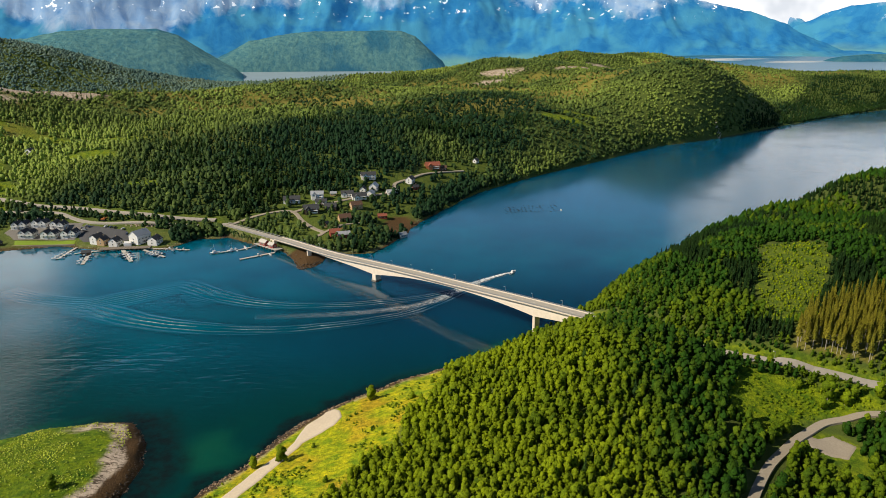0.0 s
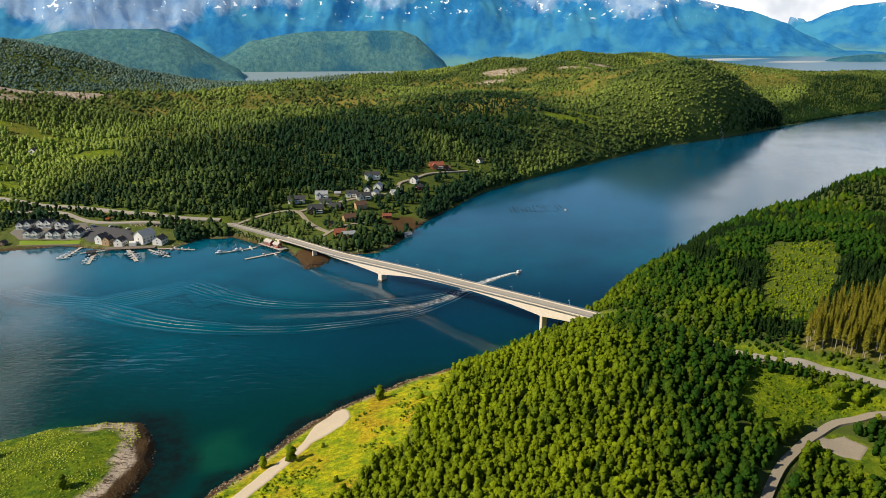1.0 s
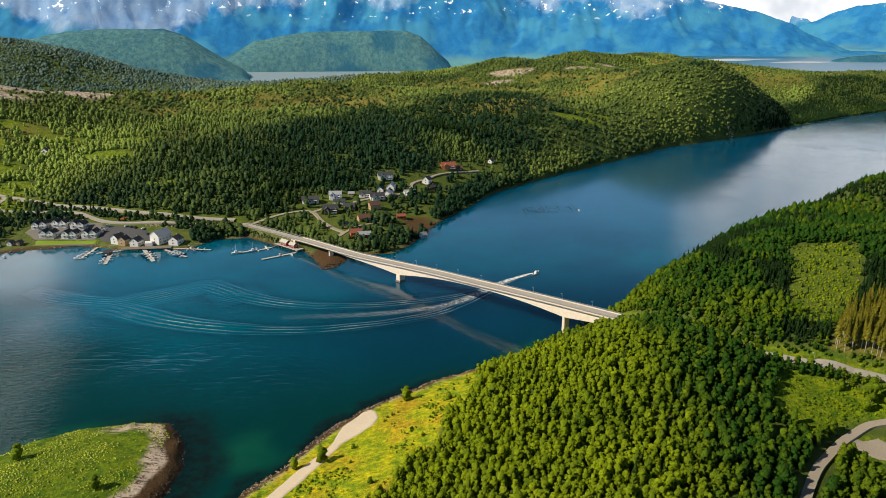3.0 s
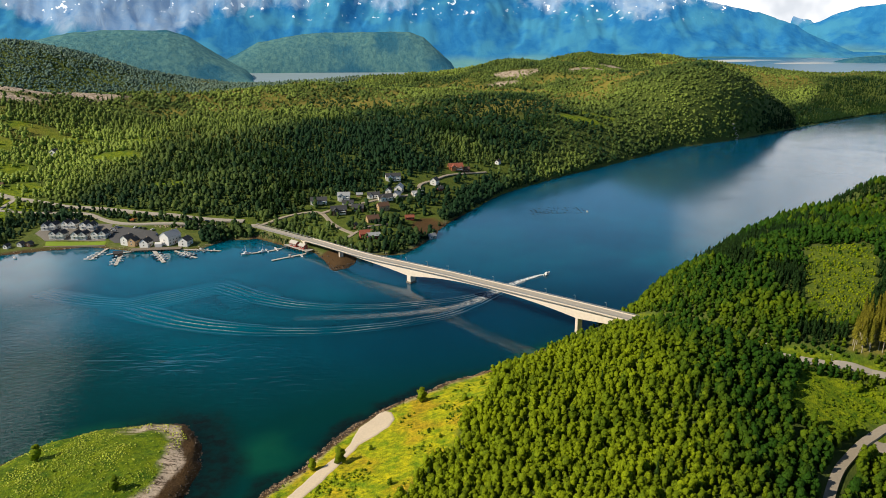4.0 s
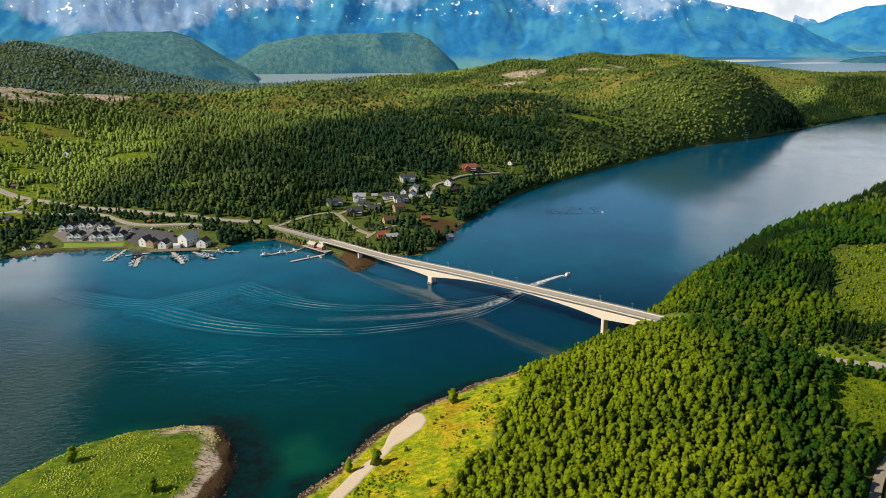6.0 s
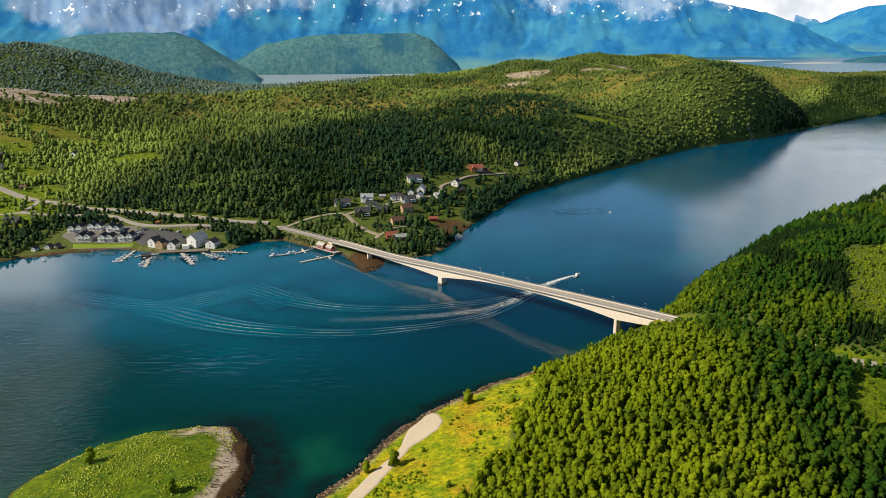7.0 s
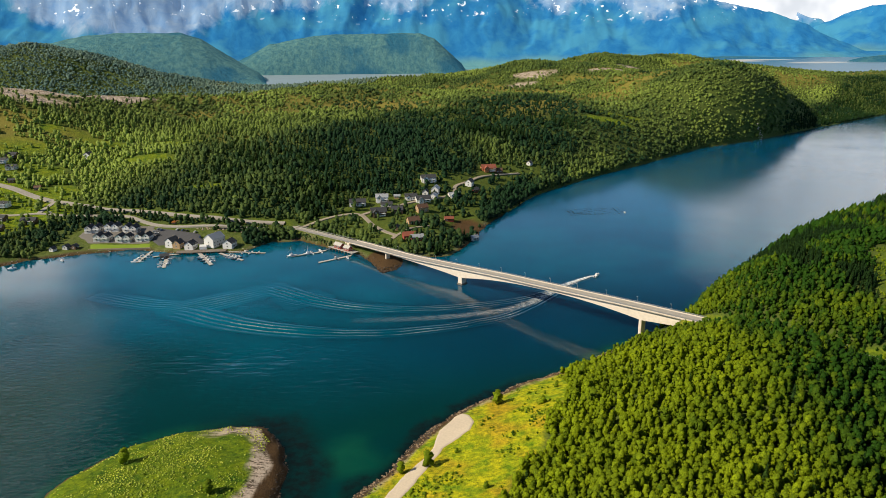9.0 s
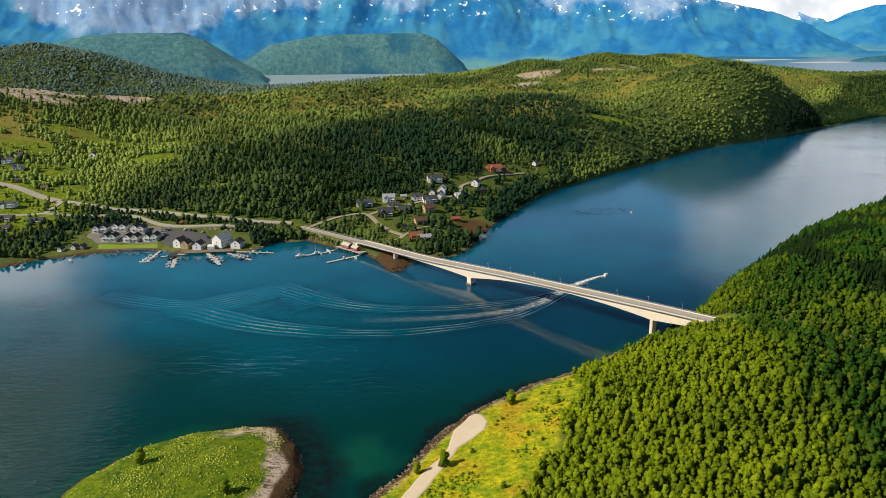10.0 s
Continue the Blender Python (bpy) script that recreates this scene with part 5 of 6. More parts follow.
# low shrubs and tussocks on open ground
bx, by = jitter(-120, 300, 170, 420, 1.7, 9)
ix, iy = jitter(-225, -125, 195, 295, 1.0, 19)
bx, by = np.concatenate([bx, ix]), np.concatenate([by, iy])
where = np.maximum.reduce([inland(p, bx, by) for p in (MEADOW, CLEARING, UPPER_CLEARING)] + [np.minimum(inland(ISLE, bx, by) - 4, np.where(bx > -140, -1, 1))])
rng = np.random.default_rng(31)
keep = (where > 0.0) & (np.maximum(inland(EAST, bx, by), inland(ISLE, bx, by)) > 4) & (inland(SPIT, bx, by) < -1.5) & (fbm(bx, by, 15, 3, 55) + rng.normal(0, 0.16, bx.size) > np.where(bx > 100, -0.15, np.where(bx < -125, -0.05, 0.16))) & clear_of_roads(bx, by, 0)
bx, by = bx[keep], by[keep]
shrub = [birch_crown(700 + k, 2, 8, 1.0, 1.2, 0.0) for k in range(4)]
weed_tufts = [birch_crown(720 + k, 1, 7, 1.0, 1.0, 0.0) for k in range(4)]
rs, isle = rng.uniform(0.3, 1.0, bx.size) ** 1.3 * np.where(bx < -125, 0.88, 1.0), bx < -125
tn = np.clip(np.where(bx > 100, 0.72, np.where(bx < -125, 0.80, 0.62)) + 0.5 * fbm(bx, by, 20, 2, 5) + rng.normal(0, 0.15, bx.size), 0.02, 0.98)
for pickd, mat, sc, label in ((~isle, BIRCH, 1.0, "low green shrubs and tussocks on the meadows"), (isle, WEED, 0.85, "pale green weeds in the grass of the islet")):
    w = np.flatnonzero(pickd)
    scatter("shrubs", weed_tufts if mat is WEED else shrub, bx[w], by[w], ground(bx[w], by[w]) - 0.15, rs[w] * sc, tn[w], w % 4, mat, label, "shrubs")


# shrubs on the bank below the bridge road
rng = np.random.default_rng(52)
u, off = rng.random(150), rng.uniform(6.2, 10.5, 150)
bx, by = -222 + 64 * u - 0.64 * off, 652 - 53 * u - 0.77 * off
w = np.flatnonzero((ground(bx, by) > 0.6))
scatter("bank_shrubs", mid_birch, bx[w], by[w], ground(bx[w], by[w]) - 0.4, rng.uniform(0.22, 0.45, len(w)), rng.uniform(0.05, 0.4, len(w)), w % 5, MIXED, "dark green shrubs on the bank below the road", "shrubs")


# shore boulders
def boulders(name, spots, seed, mat, label):
    rng = np.random.default_rng(seed)
    pieces = []
    lie = ground(np.array([p[0] for p in spots]), np.array([p[1] for p in spots]))
    for (x, y, s), z in zip(spots, lie):
        if z < -0.25:
            continue
        v = ICO_V * rng.uniform(0.65, 1.2, (12, 1)) * (s, s * rng.uniform(0.6, 1), s * rng.uniform(0.4, 0.7))
        a = rng.uniform(0, 6.3)
        v = np.stack([v[:, 0] * math.cos(a) - v[:, 1] * math.sin(a), v[:, 0] * math.sin(a) + v[:, 1] * math.cos(a), v[:, 2]], 1)
        pieces.append((v + (x, y, max(-0.1, float(z)) + 0.05), ICO_F))
    v, f = join(pieces)
    return tagged(new(name, mesh_np(name, v, f, mat, False)), label, "rocks", kind="stuff")


def along_shore(poly, lo, hi, count, seed, spread=2.5, big=0.9):
    rng = np.random.default_rng(seed)
    line = np.array(poly[lo:hi + 1], float)
    out = []
    for _ in range(count):
        k = rng.integers(0, len(line) - 1)
        p = line[k] + (line[k + 1] - line[k]) * rng.random() + rng.normal(0, spread, 2)
        out.append((p[0], p[1], big * rng.uniform(0.3, 1.0) ** 1.5 + 0.12))
    return out


boulders("shore_rocks", along_shore(EAST, 0, 9, 900, 1, 1.5, 0.6), 2, WARM_ROCK, "brown and tan boulders along the meadow shore")
boulders("shore_rocks", along_shore(WEST, 22, 27, 160, 9, 3.0, 1.3), 8, WRACK, "dark weed-covered stones on the point below the village")
boulders("shore_rocks", along_shore(EAST, 0, 5, 480, 5, 1.9, 0.8), 3, WRACK, "brown weed-covered stones at the waterline")
boulders("shore_rocks", along_shore(ISLE, 3, 9, 330, 6, 1.3, 0.6), 4, WRACK, "brown weed-covered rocks round the grassy islet")
boulders("shore_rocks", along_shore(WEST, 11, 16, 260, 7, 2.0, 1.2), 5, WRACK, "dark weed-covered skerry beneath the bridge")
boulders("shore_rocks", along_shore(WEST, 2, 8, 300, 8, 2.5, 0.9), 6, ROCK, "grey stones below the harbour")
boulders("embankment_rocks", [(x - 5 + 4 * u, y - 8 - 5 * u, s * 1.3) for u, (x, y, s) in zip(np.random.default_rng(3).random(260), along_shore([(-214, 640), (-190, 620), (-160, 595)], 0, 2, 260, 18, 1.5, 1.0))], 10, WRACK, "dark rock fill on the road embankment")
boulders("embankment_rocks", along_shore([(-300, 630), (-275, 632), (-246, 626)], 0, 2, 130, 19, 1.6, 1.5), 11, ROCK, "pile of grey quarry rock behind the car park")
boulders("shore_rocks", [(538 + 2.2 * math.cos(2.4 * k) * k ** 0.5, 1330 + 1.2 * math.sin(2.4 * k) * k ** 0.5, 2.6) for k in range(26)], 12, GRAVEL, "pale bare ledge at the foot of the wooded headland")


# ---- houses ----
def gable(l, w, h, rise):
    """Walls of a house whose ridge runs along x, with gable ends."""
    bm = bmesh.new()
    ring = [(-w / 2, -0.8), (w / 2, -0.8), (w / 2, h), (0, h + rise), (-w / 2, h)]
    a = [bm.verts.new((-l / 2, y, z)) for y, z in ring]
    b = [bm.verts.new((l / 2, y, z)) for y, z in ring]
    bm.faces.new(a[::-1])
    bm.faces.new(b)
    for i in range(5):
        j = (i + 1) % 5
        bm.faces.new([a[i], a[j], b[j], b[i]])
    bmesh.ops.recalc_face_normals(bm, faces=bm.faces[:])
    return bm


def roof_mesh(l, w, h, rise, over=0.45, thick=0.22):
    bm = bmesh.new()
    slope = rise / (w / 2)
    yo = w / 2 + over
    pts = [(-yo, h - slope * over), (0, h + rise), (yo, h - slope * over), (yo, h - slope * over + thick), (0, h + rise + thick * 1.2), (-yo, h - slope * over + thick)]
    a = [bm.verts.new((-l / 2 - over, y, z + 0.01)) for y, z in pts]
    b = [bm.verts.new((l / 2 + over, y, z + 0.01)) for y, z in pts]
    for i in range(6):
        j = (i + 1) % 6
        bm.faces.new([a[i], a[j], b[j], b[i]])
    for r in (a[::-1], b):
        bm.faces.new([r[0], r[1], r[4], r[5]])
        bm.faces.new([r[1], r[2], r[3], r[4]])
    bmesh.ops.recalc_face_normals(bm, faces=bm.faces[:])
    return bm


WINDOW_FRAME = shared(boxes((0, 0, 0.62, 1.3, 0.10, 0.12), (0, 0, -0.62, 1.4, 0.14, 0.12), (-0.62, 0, 0, 0.12, 0.10, 1.3), (0.62, 0, 0, 0.12, 0.10, 1.3), (0, 0, 0, 0.07, 0.08, 1.2)), WHITE_WALL)
WINDOW_PANE = shared(boxes((0, 0.0, 0, 1.2, 0.05, 1.2)), GLASS)
DOOR = shared(boxes((0, 0, 1.03, 0.98, 0.08, 2.06), (0.36, -0.05, 1.0, 0.05, 0.06, 0.14), bevel=0.01), BROWN_WALL)
CHIMNEY = shared(boxes((0, 0, 0, 0.6, 0.6, 1.5), (0, 0, 0.78, 0.75, 0.75, 0.12), bevel=0.03), ROCK)


def add_window(parent, m):
    wdw = part("window", WINDOW_FRAME, None, parent)
    wdw.matrix_basis = m
    part("pane", WINDOW_PANE, None, wdw, "dark glass pane")


def house(x, y, turn, l, w, h, rise, wall, roof, label, category="house", group="houses of the village", windows=2, z=None, wing=False):
    """A gabled wooden house: ridge along its own x, front towards its own -y."""
    zz = float(ground(x, y)) if z is None else z
    e = thing("house", pose(x, y, zz + 0.2, 0, 0, turn), label, category, group)
    part("wall", gable(l, w, h, rise), wall, e)
    part("roof", roof_mesh(l, w, h, rise), roof, e)
    levels = [1.5] if h < 4 else [1.5, 4.1]
    for lev in levels:
        for k in range(windows):
            u = (k + 0.5) / windows * l - l / 2
            add_window(e, pose(u, -w / 2 - 0.02, lev))
        add_window(e, pose(-l / 2 - 0.02, 0, lev, 0, 0, 90))
        add_window(e, pose(l / 2 + 0.02, 0, lev, 0, 0, 90))
    if wing:
        reach = w * 0.28
        m = pose(-l * 0.22, -w / 2 + 0.2, 0) @ pose(0, 0, 0, 0, 0, 90)
        bay = part("wing", gable(reach * 2, l * 0.34, h * 0.96, rise * 0.72), wall, e)
        bay.matrix_basis = m
        cap = part("wing_roof", roof_mesh(reach * 2 + 0.2, l * 0.34, h * 0.96, rise * 0.72), roof, e)
        cap.matrix_basis = m
        add_window(e, pose(-l * 0.22, -w / 2 + 0.2 - reach - 0.02, levels[-1]))
        part("porch", boxes((l * 0.2, -w / 2 - 0.9, 0.15, l * 0.4, 1.8, 0.3), (l * 0.2, -w / 2 - 1.75, 0.8, l * 0.4, 0.08, 0.9), (0.03 * l, -w / 2 - 1.7, 1.4, 0.14, 0.14, 2.6), (l * 0.38, -w / 2 - 1.7, 1.4, 0.14, 0.14, 2.6), (l * 0.2, -w / 2 - 0.9, 2.75, l * 0.42, 2.0, 0.14)), WHITE_WALL, e, "white timber porch")
    if l > 7:
        d = part("door", DOOR, None, e, "brown plank door")
        d.matrix_basis = pose(0, -w / 2 - 0.03, 0.0)
        c = part("chimney", CHIMNEY, None, e)
        c.matrix_basis = pose(l * 0.18, 0, h + rise + 0.3)
    return e


for x, y, turn, l, w, h, rise, wall, roof, label in (
        (-155, 694, 10, 13, 8, 3.6, 2.4, WHITE_WALL, SLATE, "white wooden house with a dark slate roof"),
        (-131, 709, 5, 10, 7.5, 5.2, 2.2, WHITE_WALL, GREY_ROOF, "tall white wooden house with a grey roof"),
        (-125, 696, 8, 9, 6, 2.8, 1.6, WHITE_WALL, SLATE, "low white outbuilding with a dark roof"),
        (-131, 671, 15, 12, 8, 4.4, 2.8, BROWN_WALL, SLATE, "dark brown wooden house among trees"),
        (-113, 682, 5, 9, 7, 3.6, 2.4, BROWN_WALL, SLATE, "dark brown cabin with a slate roof"),
        (-101, 722, 8, 10, 7, 3.4, 2.0, WHITE_WALL, SLATE, "white house with a dark roof"),
        (-84, 779, 12, 13, 8, 5.4, 2.2, WHITE_WALL, SLATE, "large white two-storey house above the village"),
        (-75, 751, 80, 9, 7.5, 4.6, 2.8, WHITE_WALL, GREY_ROOF, "white gabled house with a pale roof"),
        (-86, 740, 85, 6, 5.5, 3.2, 2.0, WHITE_WALL, SLATE, "small white gabled house"),
        (-88, 718, 20, 12, 8, 3.4, 2.4, WHITE_WALL, SLATE, "white house with a broad dark roof"),
        (-77, 731, 75, 7, 7, 3.2, 2.2, WHITE_WALL, GREY_ROOF, "white garage with a grey roof"),
        (-54, 747, 15, 10, 7.5, 3.0, 1.8, WHITE_WALL, GREY_ROOF, "low white house with a grey metal roof"),
        (-36, 790, 70, 8, 7, 4.6, 2.6, WHITE_WALL, SLATE, "white gabled house beside the lane"),
        (-88, 690, 30, 9, 7, 4.2, 2.6, TAN_WALL, BROWN_ROOF, "ochre wooden house with a brown roof"),
        (-95, 654, 25, 9, 7, 3.4, 2.6, TAN_WALL, BROWN_ROOF, "ochre cottage with a brown roof"),
        (-110, 634, 75, 5, 4.5, 2.6, 1.6, BROWN_WALL, SLATE, "small dark shed with a white gable"),
        (-60, 681, 10, 7, 4.5, 2.6, 1.5, RED_WALL, RED_ROOF, "small red shed with a red tile roof"),
        (-96, 606, 18, 9, 7, 3.6, 2.2, RED_WALL, RED_ROOF, "red barn with a faded red roof"),
        (-89, 603, 18, 9, 8, 3.2, 1.6, RED_WALL, GREY_ROOF, "red boathouse with a shiny grey metal roof"),
        (-11, 854, 15, 14, 9, 4.2, 3.0, ORANGE_WALL, RED_ROOF, "rust-orange farmhouse on a green rise"),
        (2, 857, 15, 7, 6, 3.0, 2.0, BROWN_WALL, BROWN_ROOF, "brown outbuilding beside the farmhouse"),
        (46, 901, 60, 6, 5, 2.8, 1.8, WHITE_WALL, SLATE, "small white cottage at the edge of the wood"),
        (-36, 621, 40, 6, 4.5, 2.6, 1.6, GREY_WALL, GREY_ROOF, "grey boathouse at the tip of the point"),
        (-30, 774, 30, 6, 5, 2.8, 1.8, RED_WALL, SLATE, "dark red shed half hidden by trees"),
        (-116, 722, 5, 5, 4, 2.4, 1.2, TAN_WALL, GREY_ROOF, "small ochre garden shed"),
        (-533, 699, 5, 16, 9, 4.2, 1.6, WHITE_WALL, SLATE, "long white house beside the highway"),
        (-476, 652, 10, 14, 9, 3.6, 2.2, BROWN_WALL, SLATE, "dark house with a slate roof among trees"),
        (-511, 660, 5, 13, 8, 3.6, 2.0, BROWN_WALL, SLATE, "brown house on a green slope"),
        (-600, 832, 8, 15, 9, 3.6, 2.2, BROWN_WALL, SLATE, "dark house in the hillside hamlet"),
        (-601, 815, 5, 13, 8, 3.6, 2.2, WHITE_WALL, SLATE, "white house in the hillside hamlet"),
        (-516, 855, 80, 9, 9, 4.2, 3.0, WHITE_WALL, SLATE, "white gabled house in a forest glade"),
        (-581, 801, 10, 12, 8, 3.4, 2.0, GREY_WALL, SLATE, "grey house below the hamlet"),
        (-523, 751, 10, 7, 5, 2.8, 1.6, BROWN_WALL, BROWN_ROOF, "brown shed beside the highway"),
        (-559, 763, 15, 7, 5, 2.8, 1.6, BROWN_WALL, SLATE, "dark shed on the grass"),
        (-495, 630, 10, 12, 8, 3.2, 2.0, BROWN_WALL, SLATE, "dark house above the wooded shore"),
        (-413, 580, 80, 5, 4, 2.4, 1.6, WHITE_WALL, SLATE, "small white boat hut on the shore"),
        (-404, 586, 80, 5, 5, 2.4, 1.8, GREY_WALL, SLATE, "grey boat hut on the shore"),
        (-397, 587, 80, 5, 5, 2.4, 1.8, BROWN_WALL, SLATE, "brown boat hut on the shore")):
    near_village = -170 < x < 60
    k = 1.3 if near_village else 1.0
    house(x, y, turn, l * k, w * (1.12 if near_village else 1.0), h, rise * k, wall, roof, label, windows=3 if l > 11 else 2, wing=l > 9)


for k in range(16):
    x, y = -760 + 17 * k + 9 * math.sin(5 * k), 3853 + 6 * math.cos(3 * k)
    house(x, y, 40 * k % 180, 9 + k % 3, 7, 4.5, 2.5, (WHITE_WALL, GREY_WALL, TAN_WALL, WHITE_WALL)[k % 4], (GREY_ROOF, SLATE)[k % 2], "tiny far house on the opposite shore", "house", "far shore houses", 1, 27.0)


# harbour: rental cabins with twin gables, the inn and its neighbours
def cabin(x, y, turn, wall):
    e = house(x, y, turn, 9, 6.6, 4.4, 2.6, wall, SLATE, "grey-white holiday cabin with a steep dark roof", "cabin", "holiday cabins at the harbour", 2)
    bm = boxes((-5.1, 0, 2.5, 1.2, 5.6, 0.15), (-5.65, 0, 3.0, 0.08, 5.6, 0.9), (-5.6, 2.6, 1.2, 0.14, 0.14, 2.6), (-5.6, -2.6, 1.2, 0.14, 0.14, 2.6))
    part("balcony", bm, WHITE_WALL, e, "white timber balcony")
    return e


for x, y, wall in ((-384.5, 607, GREY_WALL), (-377.5, 607, GREY_WALL), (-364.5, 607.5, WHITE_WALL), (-357.5, 608, GREY_WALL), (-347, 609.5, WHITE_WALL), (-340, 610, GREY_WALL),
                   (-402, 626, GREY_WALL), (-395, 627, GREY_WALL), (-385, 630, WHITE_WALL), (-378, 630, WHITE_WALL), (-367, 629, WHITE_WALL), (-360, 628, GREY_WALL)):
    cabin(x, y, 88, wall)
house(-311, 594, 70, 10, 8, 5.2, 3.0, WHITE_WALL, SLATE, "white harbour house with dark gables", group="harbour buildings")
house(-304, 590, 80, 8, 7, 4.6, 2.8, TAN_WALL, SLATE, "sunlit cream harbour house with a dark roof", group="harbour buildings")
house(-292, 588, 82, 9, 8, 4.2, 3.0, WHITE_WALL, SLATE, "white gabled harbour house on the quay", group="harbour buildings")
house(-273, 596, 65, 15, 11, 7.2, 4.0, WHITE_WALL, GREY_ROOF, "large white three-storey inn with a pale roof", "inn", "harbour buildings", 4)
house(-258, 592, 80, 10, 9, 4.4, 3.0, WHITE_WALL, SLATE, "white quay house with a dark roof", group="harbour buildings")
tent = thing("party_tent", pose(-280.5, 587, float(ground(-280.5, 587)) + 0.2, 0, 0, 10), "white canvas pavilion on the quay", "tent")
part("canopy", gable(6, 5, 2.6, 1.4), CANVAS, tent)
seawall = thing("sea_wall", Matrix(), "low dry-stone sea wall below the lawn", "wall")
for k in range(60):
    u = k / 59
    x, y = -384 + 53 * u, 586 + 4.5 * u
    st = part("stone", boxes((0, 0, 0, 1.0, 0.9, 1.5 + 0.3 * random.random()), bevel=0.12), ROCK, seawall)
    st.matrix_basis = pose(x, y, 1.2, 0, 0, 5 + random.uniform(-6, 6))
patch("pavement_lawn", LAWN, None, "bright mown lawn above the sea wall", "lawn", 0.15, 1.5, 0.2).data.materials.append(plain("mown_lawn", (0.17, 0.27, 0.010), (0.23, 0.33, 0.016), 0.2, 0.9))
OLD_PLANK = plain("weathered_quay_planks", (0.17, 0.14, 0.11), (0.25, 0.21, 0.165), 0.6, 0.85)
quay = thing("quay", Matrix(), "timber quay on piles in front of the harbour houses", "quay")
for k in range(16):
    u = k / 15
    x, y = -300 + 40 * u, 577.5 + 5.5 * u
    pl = part("plank_bay", boxes((0, 0, 0, 2.6, 8.0, 0.3), bevel=0.03), OLD_PLANK, quay)
    pl.matrix_basis = pose(x, y, 1.7, 0, 0, 8)
    ps = part("pile", boxes((0, -3.6, -1.6, 0.35, 0.35, 3.4)), TIMBER, quay)
    ps.matrix_basis = pose(x, y, 1.7, 0, 0, 8)


# ---- jetties and boats ----
def hull_mesh(l, w, h):
    bm = bmesh.new()
    rings = []
    for u, ww, lift in ((0, 0.82, 0), (0.3, 1.0, 0), (0.65, 0.85, 0.08), (0.88, 0.42, 0.2), (1.0, 0.04, 0.32)):
        x, half = (u - 0.45) * l, w / 2 * ww
        rings.append([bm.verts.new(p) for p in ((x, -half, h * (1 + lift)), (x, -half * 0.7, h * lift * 0.8 - 0.15), (x, half * 0.7, h * lift * 0.8 - 0.15), (x, half, h * (1 + lift)))])
    for a, b in zip(rings[:-1], rings[1:]):
        for i in range(4):
            j = (i + 1) % 4
            bm.faces.new([a[i], b[i], b[j], a[j]])
    bm.faces.new(rings[0])
    bmesh.ops.recalc_face_normals(bm, faces=bm.faces[:])
    return bm


def motor_boat(m, l, label, dark=False, mast=False, group="boats at the jetties"):
    e = thing("motor_boat", m, label, "boat", group)
    part("hull", hull_mesh(l, l * 0.34, l * 0.13), BOAT_DARK if dark else BOAT_WHITE, e)
    part("cabin", boxes((-0.02 * l, 0, l * 0.2, l * 0.3, l * 0.24, l * 0.16), bevel=l * 0.03), BOAT_WHITE, e)
    part("windscreen", boxes((0.14 * l, 0, l * 0.22, 0.04 * l, l * 0.22, l * 0.08)), GLASS, e, "dark windscreen")
    part("outboard", boxes((-0.48 * l, 0, l * 0.12, l * 0.06, l * 0.08, l * 0.14), bevel=0.03), BOAT_DARK, e)
    if mast:
        bm = bmesh.new()
        rod(bm, (0, 0, l * 0.2), (0, 0, l * 0.95), 0.09)
        rod(bm, (0, 0, l * 0.75), (-l * 0.35, 0, l * 0.45), 0.05)
        part("mast", bm, BOAT_WHITE, e)
    return e


def jetty(points, width, label, gang=None):
    e = thing("jetty", Matrix(), label, "jetty", "floating jetties")
    for (ax, ay), (bx, by) in zip(points[:-1], points[1:]):
        long, a = math.hypot(bx - ax, by - ay), math.degrees(math.atan2(by - ay, bx - ax))
        n = max(2, round(long / 5))
        for k in range(n):
            u = (k + 0.5) / n
            m = pose(ax + (bx - ax) * u, ay + (by - ay) * u, 0.45, 0, 0, a)
            d = part("deck_section", boxes((0, 0, 0.1, long / n - 0.12, width, 0.18), bevel=0.03), PLANK, e)
            d.matrix_basis = m
            f = part("float", boxes((0, 0, -0.3, long / n * 0.8, width * 0.8, 0.6), bevel=0.05), TIMBER, e)
            f.matrix_basis = m
    if gang:
        (ax, ay, az), (bx, by, bz) = gang
        bm = bmesh.new()
        for o in (-0.6, 0.6):
            rod(bm, (ax + o, ay, az + 1), (bx + o, by, bz + 1), 0.05)
        v = [bm.verts.new(p) for p in ((ax - 0.7, ay, az), (ax + 0.7, ay, az), (bx + 0.7, by, bz), (bx - 0.7, by, bz))]
        g = bm.faces.new(v)
        r = bmesh.ops.extrude_face_region(bm, geom=[g])
        bmesh.ops.translate(bm, vec=(0, 0, 0.15), verts=[q for q in r["geom"] if isinstance(q, bmesh.types.BMVert)])
        part("gangway", bm, STEEL, e, "grey gangway")


def moor(points, count, seed, lo=3.6, hi=6.2, off=2.7):
    """Boats lying on both sides of a jetty."""
    r = random.Random(seed)
    (ax, ay), (bx, by) = points
    a = math.degrees(math.atan2(by - ay, bx - ax))
    nx, ny = -math.sin(radians(a)), math.cos(radians(a))
    for k in range(count):
        u, side = (k // 2 + 0.6) / (count / 2 + 0.4), 1 if k % 2 else -1
        l = r.uniform(lo, hi)
        motor_boat(pose(ax + (bx - ax) * u + nx * off * side, ay + (by - ay) * u + ny * off * side, 0.1, 0, 0, a + 90 * side + r.uniform(-6, 6)), l,
                   r.choice(("white motor boat moored at a jetty", "small white open boat moored at a jetty", "white cabin cruiser moored at a jetty")), r.random() < 0.25)


